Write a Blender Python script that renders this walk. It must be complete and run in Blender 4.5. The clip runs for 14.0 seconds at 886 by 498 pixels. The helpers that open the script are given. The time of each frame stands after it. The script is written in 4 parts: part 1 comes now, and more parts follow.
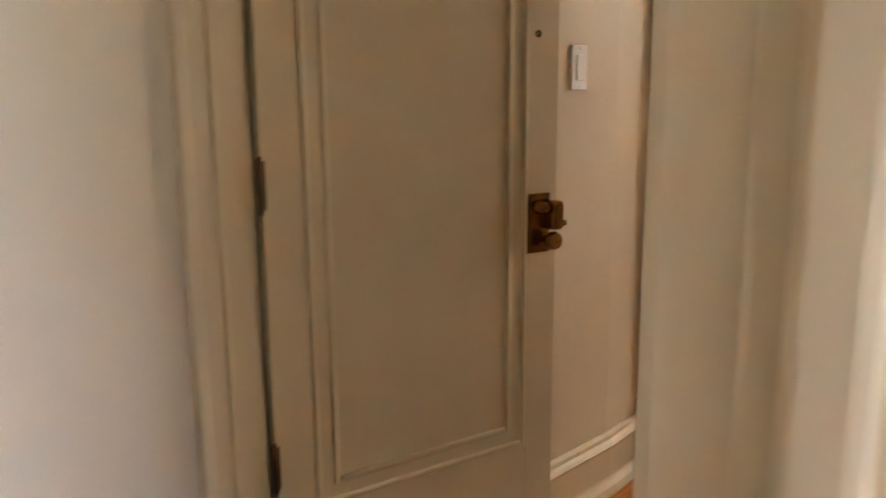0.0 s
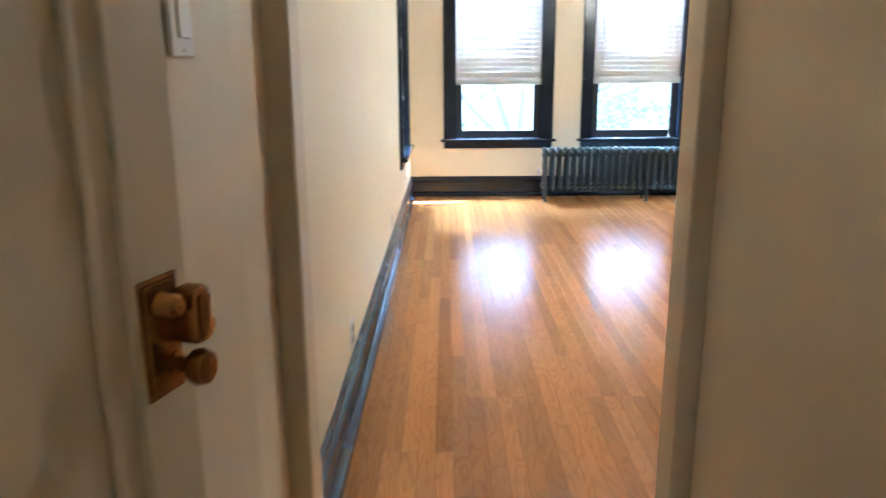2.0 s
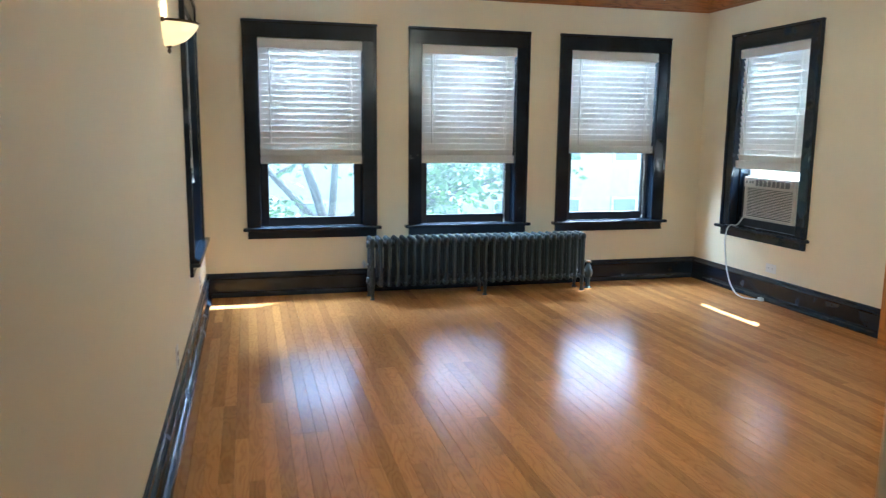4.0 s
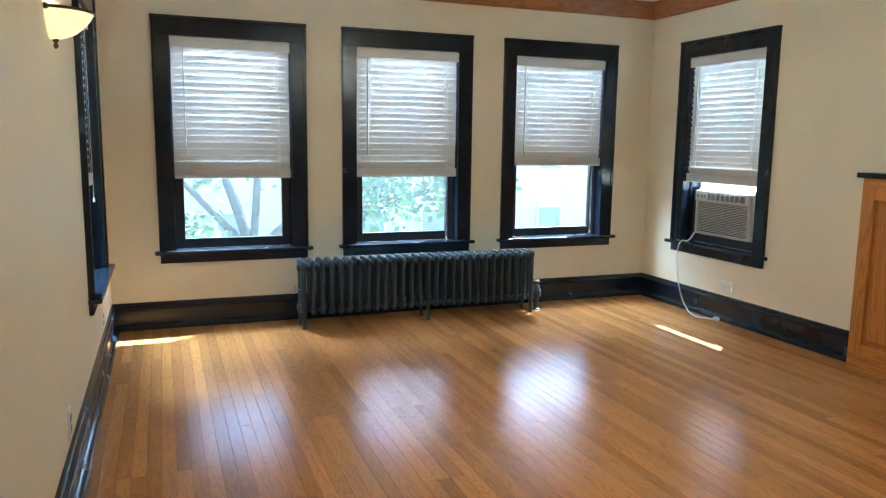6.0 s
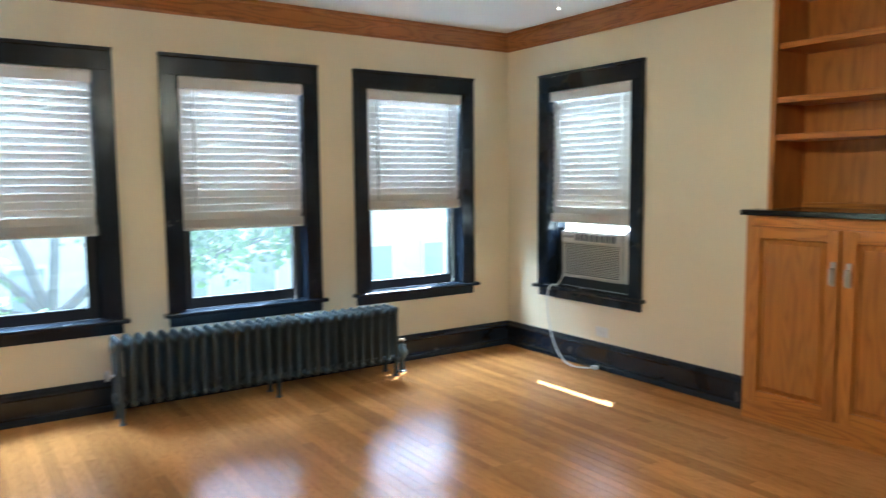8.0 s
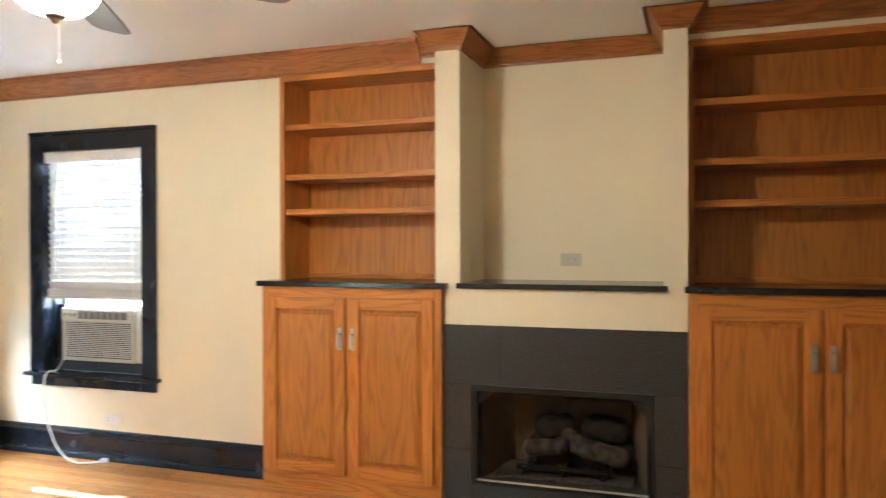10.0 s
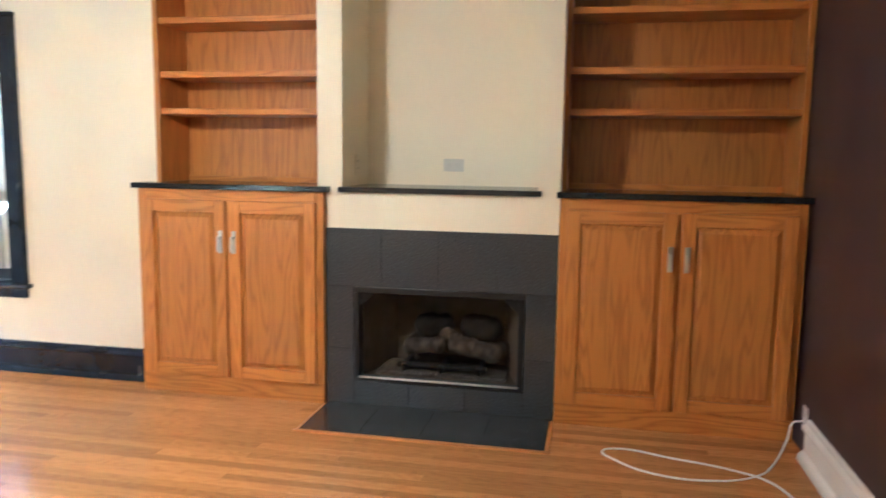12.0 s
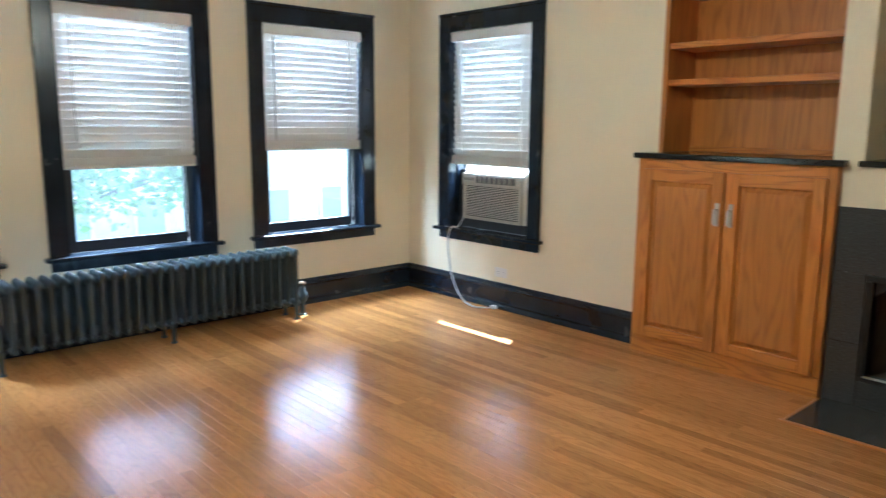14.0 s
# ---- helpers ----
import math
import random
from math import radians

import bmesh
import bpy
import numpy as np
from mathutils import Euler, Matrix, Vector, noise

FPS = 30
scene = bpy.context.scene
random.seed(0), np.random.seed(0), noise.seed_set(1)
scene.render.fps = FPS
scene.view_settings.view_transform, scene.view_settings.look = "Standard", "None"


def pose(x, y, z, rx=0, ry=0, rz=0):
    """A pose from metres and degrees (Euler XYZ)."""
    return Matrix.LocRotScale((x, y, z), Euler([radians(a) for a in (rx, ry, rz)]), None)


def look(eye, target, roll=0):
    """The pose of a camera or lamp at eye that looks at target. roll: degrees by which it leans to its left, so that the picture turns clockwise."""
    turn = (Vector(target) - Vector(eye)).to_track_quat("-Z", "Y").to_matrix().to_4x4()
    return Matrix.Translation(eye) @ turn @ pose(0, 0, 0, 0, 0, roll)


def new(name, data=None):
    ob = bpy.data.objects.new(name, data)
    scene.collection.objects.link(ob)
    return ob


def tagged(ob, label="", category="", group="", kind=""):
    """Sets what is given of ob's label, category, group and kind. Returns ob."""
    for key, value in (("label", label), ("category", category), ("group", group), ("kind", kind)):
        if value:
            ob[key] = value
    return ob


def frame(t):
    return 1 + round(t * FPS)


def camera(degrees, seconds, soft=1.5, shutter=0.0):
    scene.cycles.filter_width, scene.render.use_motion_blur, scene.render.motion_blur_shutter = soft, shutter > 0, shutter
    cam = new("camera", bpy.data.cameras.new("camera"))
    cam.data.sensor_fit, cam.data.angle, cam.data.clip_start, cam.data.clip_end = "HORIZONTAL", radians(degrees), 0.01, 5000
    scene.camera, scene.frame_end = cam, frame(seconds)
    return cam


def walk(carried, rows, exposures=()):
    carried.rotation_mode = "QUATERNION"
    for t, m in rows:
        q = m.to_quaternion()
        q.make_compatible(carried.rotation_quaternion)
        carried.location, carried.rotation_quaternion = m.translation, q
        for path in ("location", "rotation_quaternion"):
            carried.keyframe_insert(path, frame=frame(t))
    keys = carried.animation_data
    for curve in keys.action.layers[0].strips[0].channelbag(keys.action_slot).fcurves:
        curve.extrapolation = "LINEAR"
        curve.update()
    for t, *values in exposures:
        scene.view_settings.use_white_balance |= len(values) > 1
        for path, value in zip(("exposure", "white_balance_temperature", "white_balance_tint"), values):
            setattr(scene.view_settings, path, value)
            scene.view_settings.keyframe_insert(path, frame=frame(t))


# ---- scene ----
cam = camera(62.0, 14.0, soft=1.2, shutter=0.5)
PATH = [
    (0, (1.56, 4.10, 1.155), (0.275, 5.588, 0.789), -0.5),
    (0.5, (1.374, 4.27, 1.164), (0.31, 5.926, 0.813), -2.1),
    (1, (1.169, 4.434, 1.167), (0.43, 6.25, 0.774), -2.5),
    (1.5, (0.991, 4.621, 1.179), (0.656, 6.537, 0.716), -1.9),
    (2, (0.897, 4.797, 1.193), (0.884, 6.738, 0.712), -0.4),
    (2.5, (0.888, 5.051, 1.211), (1.015, 7.0, 0.78), 0.4),
    (3, (0.843, 5.357, 1.217), (1.091, 7.307, 0.848), 1.3),
    (3.5, (0.863, 5.635, 1.259), (1.247, 7.571, 0.934), 0.8),
    (4, (0.884, 5.881, 1.277), (1.389, 7.791, 0.965), 0.6),
    (6.5, (0.902, 6.568, 1.322), (1.652, 8.4, 1.043), 0.2),
    (7, (0.891, 6.796, 1.346), (1.709, 8.604, 1.092), -0.7),
    (7.5, (0.937, 6.983, 1.337), (1.856, 8.745, 1.11), -0.8),
    (8, (1.017, 7.114, 1.332), (2.139, 8.76, 1.144), -0.5),
    (8.5, (1.04, 7.166, 1.343), (2.436, 8.591, 1.207), -1.2),
    (9, (1.06, 7.209, 1.352), (2.687, 8.37, 1.287), -1.0),
    (11.3, (1.073, 7.136, 1.31), (3.055, 7.381, 1.2), 1.0),
    (11.5, (1.066, 7.115, 1.3), (3.045, 7.364, 1.151), 1.1),
    (12, (1.055, 7.082, 1.316), (3.0, 7.474, 1.067), 0.8),
    (12.5, (1.059, 7.096, 1.304), (2.901, 7.816, 1.009), -0.0),
    (13, (1.05, 7.104, 1.29), (2.726, 8.151, 0.981), -0.1),
    (13.5, (1.031, 7.146, 1.274), (2.536, 8.424, 0.956), 0.4),
    (14, (1.013, 7.136, 1.309), (2.337, 8.597, 0.973), 0.4),
]
walk(cam, [(t, look(eye, target, roll)) for t, eye, target, roll in PATH],
     exposures=[(0, 4.85, 5350, 11), (0.5, 4.82, 4600, 4), (2, 4.55, 4550, 4), (2.5, 4.25, 4550, 4), (3, 3.95, 4600, 3), (4, 3.28, 4700, 1), (6.5, 3.26, 4800, 0),
                (7.5, 3.26, 4800, 0), (9, 3.7, 5150, 2), (11.3, 4.7, 5050, 10), (12, 4.65, 4550, 8), (12.5, 4.32, 4350, 4), (14, 3.55, 4700, 2)])

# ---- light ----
SKY, SUN, WINDOW_SKY, HALL_FILL = 0.15, 5.0, 17.0, 0.17
SUN_FROM = Vector((0.665, 0.46, 1.0)).normalized()
world = bpy.data.worlds.new("sky")
scene.world = world
world.use_nodes = True
wn = world.node_tree.nodes
sky = wn.new("ShaderNodeTexSky")
sky.sky_type = "NISHITA"
sky.sun_disc = False
sky.air_density, sky.dust_density, sky.ozone_density = 0.8, 4.0, 0.4
sky.sun_elevation = math.asin(SUN_FROM.z)
sky.sun_rotation = math.atan2(SUN_FROM.x, SUN_FROM.y)
world.node_tree.links.new(sky.outputs[0], wn["Background"].inputs[0])
wn["Background"].inputs[1].default_value = SKY
sun_data = bpy.data.lights.new("sun", "SUN")
sun_data.energy, sun_data.angle, sun_data.color = SUN, radians(0.5), (1.0, 0.98, 0.94)
sun = new("sun", sun_data)
sun.matrix_world = look(SUN_FROM * 40, (0, 0, 0))


def fill_lamp(eye, target, width, height, watts, color=(0.86, 0.95, 1.0)):
    """Added area lamp: sky light at windows above blinds' lower edge, and hall fill."""
    data = bpy.data.lights.new("fill_light", "AREA")
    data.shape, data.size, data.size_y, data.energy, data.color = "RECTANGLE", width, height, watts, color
    new("fill_light", data).matrix_world = look(eye, target)


for x in (1.370, 2.639, 3.860):
    fill_lamp((x, 12.35, 1.88), (x, 11.75, 0.80), 0.40, 0.70, WINDOW_SKY)
fill_lamp((5.42, 10.853, 1.88), (4.82, 10.853, 0.80), 0.40, 0.70, WINDOW_SKY)
fill_lamp((-0.07, 10.725, 1.88), (0.53, 10.725, 0.80), 0.40, 0.70, WINDOW_SKY)
# Unseen fill lamp, added at the hall's end to brighten the foyer.
fill_lamp((4.27, 3.55, 1.5), (1.0, 3.9, 1.2), 0.95, 1.2, HALL_FILL, (1.0, 0.93, 0.84))

# ---- materials ----
def mat(name, color, rough=0.5, metal=0.0, vary=0.06, scale=3.0, bump=0.0, bump_scale=200.0, spec=0.5):
    """Principled paint, plastic or metal with large soft variation and fine relief."""
    m = bpy.data.materials.new(name)
    m.use_nodes = True
    nt = m.node_tree
    b = nt.nodes["Principled BSDF"]
    b.inputs["Metallic"].default_value = metal
    b.inputs["Specular IOR Level"].default_value = spec
    geo = nt.nodes.new("ShaderNodeNewGeometry")
    n1 = nt.nodes.new("ShaderNodeTexNoise")
    n1.inputs["Scale"].default_value = scale
    n1.inputs["Detail"].default_value = 6
    nt.links.new(geo.outputs["Position"], n1.inputs["Vector"])
    ramp = nt.nodes.new("ShaderNodeMapRange")
    ramp.inputs[1].default_value, ramp.inputs[2].default_value = 0.3, 0.7
    ramp.inputs[3].default_value, ramp.inputs[4].default_value = 1 - vary, 1 + vary
    nt.links.new(n1.outputs[0], ramp.inputs[0])
    mul = nt.nodes.new("ShaderNodeVectorMath")
    mul.operation = "SCALE"
    mul.inputs[0].default_value = color
    nt.links.new(ramp.outputs[0], mul.inputs["Scale"])
    nt.links.new(mul.outputs[0], b.inputs["Base Color"])
    rr = nt.nodes.new("ShaderNodeMapRange")
    rr.inputs[1].default_value, rr.inputs[2].default_value = 0.3, 0.7
    rr.inputs[3].default_value, rr.inputs[4].default_value = max(0.02, rough - 0.06), min(1, rough + 0.06)
    n2 = nt.nodes.new("ShaderNodeTexNoise")
    n2.inputs["Scale"].default_value = bump_scale
    n2.inputs["Detail"].default_value = 3
    nt.links.new(geo.outputs["Position"], n2.inputs["Vector"])
    nt.links.new(n1.outputs[0], rr.inputs[0])
    nt.links.new(rr.outputs[0], b.inputs["Roughness"])
    if bump:
        bp = nt.nodes.new("ShaderNodeBump")
        bp.inputs["Strength"].default_value = bump
        bp.inputs["Distance"].default_value = 0.002
        nt.links.new(n2.outputs[0], bp.inputs["Height"])
        nt.links.new(bp.outputs[0], b.inputs["Normal"])
    return m


def wood(name, dark, light, axis, rough=0.3, ring=9.0, along=1.2, streak=0.6, tone=0.3, spec=0.5, worn=0.08, relief=0.25):
    """Oak: stretched grain with cathedral figure along an axis, pores, and a tone that varies from piece to piece."""
    m = bpy.data.materials.new(name)
    m.use_nodes = True
    nt = m.node_tree
    b = nt.nodes["Principled BSDF"]
    L = nt.links.new
    geo = nt.nodes.new("ShaderNodeNewGeometry")
    info = nt.nodes.new("ShaderNodeObjectInfo")
    rnd = nt.nodes.new("ShaderNodeMath")
    rnd.operation = "ADD"
    L(info.outputs["Random"], rnd.inputs[0])
    L(geo.outputs["Random Per Island"], rnd.inputs[1])
    fr = nt.nodes.new("ShaderNodeMath")
    fr.operation = "FRACT"
    L(rnd.outputs[0], fr.inputs[0])
    off = nt.nodes.new("ShaderNodeVectorMath")
    off.operation = "SCALE"
    off.inputs[0].default_value = (31.0, 17.0, 23.0)
    L(fr.outputs[0], off.inputs["Scale"])
    add = nt.nodes.new("ShaderNodeVectorMath")
    add.operation = "ADD"
    L(geo.outputs["Position"], add.inputs[0])
    L(off.outputs[0], add.inputs[1])

    def stretched(s_long, s_across):
        mp = nt.nodes.new("ShaderNodeMapping")
        mp.inputs["Scale"].default_value = [s_long if i == axis else s_across for i in range(3)]
        L(add.outputs[0], mp.inputs[0])
        return mp

    big = nt.nodes.new("ShaderNodeTexNoise")
    big.inputs["Scale"].default_value, big.inputs["Detail"].default_value = 1.0, 2
    L(stretched(along, ring).outputs[0], big.inputs["Vector"])
    rings = nt.nodes.new("ShaderNodeMath")
    rings.operation = "MULTIPLY"
    rings.inputs[1].default_value = 11.0
    L(big.outputs[0], rings.inputs[0])
    frac = nt.nodes.new("ShaderNodeMath")
    frac.operation = "PINGPONG"
    frac.inputs[1].default_value = 0.5
    L(rings.outputs[0], frac.inputs[0])
    fine = nt.nodes.new("ShaderNodeTexNoise")
    fine.inputs["Scale"].default_value, fine.inputs["Detail"].default_value = 1.0, 5
    L(stretched(6.0, 190.0).outputs[0], fine.inputs["Vector"])
    mixv = nt.nodes.new("ShaderNodeMath")
    mixv.operation = "MULTIPLY_ADD"
    mixv.inputs[1].default_value = 0.75
    soft = nt.nodes.new("ShaderNodeMapRange")
    soft.clamp = False
    soft.inputs[3].default_value, soft.inputs[4].default_value = 0.5 - streak / 2, 0.5 + streak / 2
    L(fine.outputs[0], soft.inputs[0])
    L(frac.outputs[0], mixv.inputs[0])
    L(soft.outputs[0], mixv.inputs[2])
    ramp = nt.nodes.new("ShaderNodeValToRGB")
    ramp.color_ramp.elements[0].position, ramp.color_ramp.elements[1].position = 0.38, 0.72
    ramp.color_ramp.elements[0].color, ramp.color_ramp.elements[1].color = (*dark, 1), (*light, 1)
    L(mixv.outputs[0], ramp.inputs[0])
    tn = nt.nodes.new("ShaderNodeMapRange")
    tn.inputs[3].default_value, tn.inputs[4].default_value = 1 - tone, 1 + tone * 0.7
    L(fr.outputs[0], tn.inputs[0])
    sc = nt.nodes.new("ShaderNodeVectorMath")
    sc.operation = "SCALE"
    L(ramp.outputs[0], sc.inputs[0])
    L(tn.outputs[0], sc.inputs["Scale"])
    L(sc.outputs[0], b.inputs["Base Color"])
    wear = nt.nodes.new("ShaderNodeTexNoise")
    wear.inputs["Scale"].default_value, wear.inputs["Detail"].default_value = 2.3, 5
    L(geo.outputs["Position"], wear.inputs["Vector"])
    rr = nt.nodes.new("ShaderNodeMapRange")
    rr.inputs[1].default_value, rr.inputs[2].default_value = 0.3, 0.7
    rr.inputs[3].default_value, rr.inputs[4].default_value = rough - worn * 0.7, rough + worn
    L(wear.outputs[0], rr.inputs[0])
    L(rr.outputs[0], b.inputs["Roughness"])
    b.inputs["Specular IOR Level"].default_value = spec
    bp = nt.nodes.new("ShaderNodeBump")
    bp.inputs["Strength"].default_value, bp.inputs["Distance"].default_value = relief, 0.001
    L(mixv.outputs[0], bp.inputs["Height"])
    L(bp.outputs[0], b.inputs["Normal"])
    return m


def see_through(name, solid, amount, glossy=False):
    """A thin sheet that lets most light straight through: a window pane or an insect screen."""
    m = bpy.data.materials.new(name)
    m.use_nodes = True
    nt = m.node_tree
    nt.nodes.remove(nt.nodes["Principled BSDF"])
    out = nt.nodes["Material Output"]
    tr = nt.nodes.new("ShaderNodeBsdfTransparent")
    mix = nt.nodes.new("ShaderNodeMixShader")
    if glossy:
        gl = nt.nodes.new("ShaderNodeBsdfGlossy")
        gl.inputs["Roughness"].default_value = 0.02
        fz = nt.nodes.new("ShaderNodeFresnel")
        fz.inputs[0].default_value = 1.5 if not amount else amount
        nt.links.new(fz.outputs[0], mix.inputs[0])
        tr.inputs[0].default_value = (*solid, 1)
    else:
        gl = nt.nodes.new("ShaderNodeBsdfTranslucent")
        gl.inputs[0].default_value = (*solid, 1)
        mix.inputs[0].default_value = amount
    nt.links.new(tr.outputs[0], mix.inputs[1])
    nt.links.new(gl.outputs[0], mix.inputs[2])
    nt.links.new(mix.outputs[0], out.inputs[0])
    return m


def glowing(name, color, strength, base=(0.8, 0.75, 0.65)):
    m = bpy.data.materials.new(name)
    m.use_nodes = True
    nt = m.node_tree
    b = nt.nodes["Principled BSDF"]
    b.inputs["Base Color"].default_value = (*base, 1)
    b.inputs["Roughness"].default_value = 0.3
    geo = nt.nodes.new("ShaderNodeNewGeometry")
    n = nt.nodes.new("ShaderNodeTexNoise")
    n.inputs["Scale"].default_value, n.inputs["Detail"].default_value = 14, 4
    nt.links.new(geo.outputs["Position"], n.inputs["Vector"])
    mr = nt.nodes.new("ShaderNodeMapRange")
    mr.inputs[1].default_value, mr.inputs[2].default_value = 0.3, 0.7
    mr.inputs[3].default_value, mr.inputs[4].default_value = strength * 0.7, strength * 1.2
    nt.links.new(n.outputs[0], mr.inputs[0])
    b.inputs["Emission Color"].default_value = (*color, 1)
    nt.links.new(mr.outputs[0], b.inputs["Emission Strength"])
    return m


def slat_material():
    """White painted slats that let some light through."""
    m = mat("blind_white", (0.68, 0.67, 0.65), 0.45, vary=0.03)
    nt = m.node_tree
    b, out = nt.nodes["Principled BSDF"], nt.nodes["Material Output"]
    tl = nt.nodes.new("ShaderNodeBsdfTranslucent")
    tl.inputs[0].default_value = (0.8, 0.78, 0.74, 1)
    mix = nt.nodes.new("ShaderNodeMixShader")
    mix.inputs[0].default_value = 0.004
    nt.links.new(b.outputs[0], mix.inputs[1])
    nt.links.new(tl.outputs[0], mix.inputs[2])
    nt.links.new(mix.outputs[0], out.inputs[0])
    return m


CREAM = mat("cream_wall_paint", (0.80, 0.715, 0.525), 0.55, vary=0.03, scale=1.5, bump=0.12, bump_scale=260)
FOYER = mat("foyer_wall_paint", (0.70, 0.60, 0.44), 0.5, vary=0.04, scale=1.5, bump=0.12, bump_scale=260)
ENAMEL = mat("warm_white_enamel", (0.66, 0.55, 0.375), 0.41, vary=0.05, scale=4, bump=0.15, bump_scale=60)
# Darker than the foyer paint, to cut light bounced off unseen hall walls.
HALL_LOW_BOUNCE = mat("low_bounce_hall_paint", (0.52, 0.43, 0.31), 0.55, vary=0.04, scale=1.5, bump=0.12, bump_scale=260)
PLUM = mat("dark_plum_wall_paint", (0.045, 0.026, 0.03), 0.4, vary=0.1, scale=2, bump=0.1, bump_scale=260)
CEIL = mat("ceiling_white", (0.80, 0.80, 0.80), 0.8, vary=0.02, scale=1.2, bump=0.1, bump_scale=300)
NAVY = mat("navy_black_trim", (0.012, 0.017, 0.027), 0.22, vary=0.25, scale=6, bump=0.2, bump_scale=70)
SASH = mat("black_sash", (0.012, 0.013, 0.016), 0.40, vary=0.2, scale=8)
WHITE = mat("white_plastic", (0.78, 0.76, 0.72), 0.40, vary=0.03)
WHITE_TRIM = mat("white_trim_paint", (0.78, 0.74, 0.68), 0.40, vary=0.04)
BLIND = slat_material()
OAK_V = wood("oak_upright", (0.32, 0.105, 0.014), (0.56, 0.215, 0.029), 2, 0.36, along=0.8, streak=0.35, tone=0.14, relief=0.12)
OAK_H = wood("oak_level", (0.32, 0.105, 0.014), (0.56, 0.215, 0.029), 1, 0.36, along=0.8, streak=0.35, tone=0.14, relief=0.12)
OAK_X = wood("oak_crosswise", (0.32, 0.105, 0.014), (0.56, 0.215, 0.029), 0, 0.36, along=0.8, streak=0.35, tone=0.14, relief=0.12)
FLOOR = wood("oak_floor_finish", (0.375, 0.165, 0.047), (0.50, 0.232, 0.068), 1, 0.212, ring=12, along=2.2, streak=0.4, tone=0.25, spec=0.25, worn=0.05, relief=0.40)
GRANITE = mat("black_granite", (0.016, 0.017, 0.018), 0.16, vary=0.5, scale=160, bump=0.02)
TILE = mat("charcoal_granite_tile", (0.045, 0.047, 0.050), 0.22, vary=0.4, scale=140)
GROUT = mat("dark_grout", (0.05, 0.05, 0.05), 0.8)
IRON = mat("painted_iron", (0.055, 0.075, 0.085), 0.37, metal=0.35, vary=0.2, scale=20, bump=0.3, bump_scale=90)
BLACK = mat("black_metal", (0.010, 0.010, 0.011), 0.4, metal=0.3, vary=0.2)
STEEL = mat("brushed_nickel", (0.62, 0.61, 0.59), 0.35, metal=1.0)
BRASS = mat("aged_brass", (0.30, 0.15, 0.035), 0.20, metal=0.9, vary=0.35, scale=25, bump=0.15, bump_scale=120)
BRONZE = mat("dark_bronze", (0.10, 0.065, 0.035), 0.40, metal=0.8, vary=0.3, scale=25)
BRICKLINE = mat("firebox_panel", (0.17, 0.135, 0.105), 0.8, vary=0.3, scale=12, bump=0.4, bump_scale=60)
LOG = mat("ceramic_log", (0.085, 0.07, 0.06), 0.9, vary=0.7, scale=25, bump=0.9, bump_scale=80)
CHARRED = mat("charred_log", (0.022, 0.019, 0.017), 0.95, vary=0.6, scale=25, bump=0.9, bump_scale=80)
ASH = mat("grey_embers", (0.085, 0.075, 0.067), 0.95, vary=0.6, scale=60, bump=1.0, bump_scale=90)
ACBODY = mat("almond_plastic", (0.55, 0.52, 0.45), 0.42, vary=0.04)
ACDARK = mat("grey_louvre_plastic", (0.14, 0.14, 0.13), 0.5)
CORD = mat("grey_cord", (0.62, 0.60, 0.56), 0.45)
WAND = mat("grey_wand", (0.38, 0.37, 0.35), 0.4)
BROWN = mat("brown_plastic", (0.10, 0.05, 0.03), 0.4)
OAK_TRIM = wood("oak_trim_level", (0.20, 0.072, 0.018), (0.37, 0.140, 0.034), 1, 0.36, tone=0.1)
OAK_TRIM_X = wood("oak_trim_crosswise", (0.20, 0.072, 0.018), (0.37, 0.140, 0.034), 0, 0.36, tone=0.1)
DARK = mat("dark_slot", (0.02, 0.02, 0.02), 0.6)
PANE = see_through("window_glass", (0.97, 0.99, 0.98), 0, True)
FIREGLASS = see_through("smoked_fire_glass", (0.84, 0.81, 0.78), 1.2, True)
SCREEN = see_through("dusty_insect_screen", (0.78, 0.85, 0.92), 0.016)
BLADE = mat("grey_fan_blade", (0.10, 0.085, 0.075), 0.4, vary=0.15, scale=10)
SCONCE_GLASS = glowing("lit_alabaster_glass", (1.0, 0.60, 0.22), 0.16)
FAN_GLASS = glowing("lit_frosted_glass", (1.0, 0.82, 0.54), 20.0)
BARK = mat("tree_bark", (0.04, 0.037, 0.034), 0.9, vary=0.4, scale=9, bump=0.8, bump_scale=30)
LEAF = mat("tree_leaf", (0.05, 0.11, 0.018), 0.5, vary=0.5, scale=2.5)
GROUND = mat("lawn_ground", (0.20, 0.22, 0.13), 0.9, vary=0.3, scale=0.5)
FACADE = mat("pale_brick_facade", (0.40, 0.35, 0.31), 0.85, vary=0.12, scale=4, bump=0.3, bump_scale=20)
FACADE_TRIM = mat("facade_limestone", (0.50, 0.48, 0.44), 0.8)
DARKPANE = mat("far_window_pane", (0.16, 0.18, 0.20), 0.1)


# ---- mesh helpers ----
def box(bm, lo, hi, bevel=0.0):
    """A box between two corners, with bevelled edges."""
    c = [(a + b) / 2 for a, b in zip(lo, hi)]
    s = [abs(b - a) for a, b in zip(lo, hi)]
    made = bmesh.ops.create_cube(bm, size=1, matrix=Matrix.Translation(c) @ Matrix.Diagonal((*s, 1)))
    if bevel:
        edges = list({e for v in made["verts"] for e in v.link_edges})
        bmesh.ops.bevel(bm, geom=edges, offset=min(bevel, min(s) * 0.45), segments=2, affect="EDGES", profile=0.5)
    return made


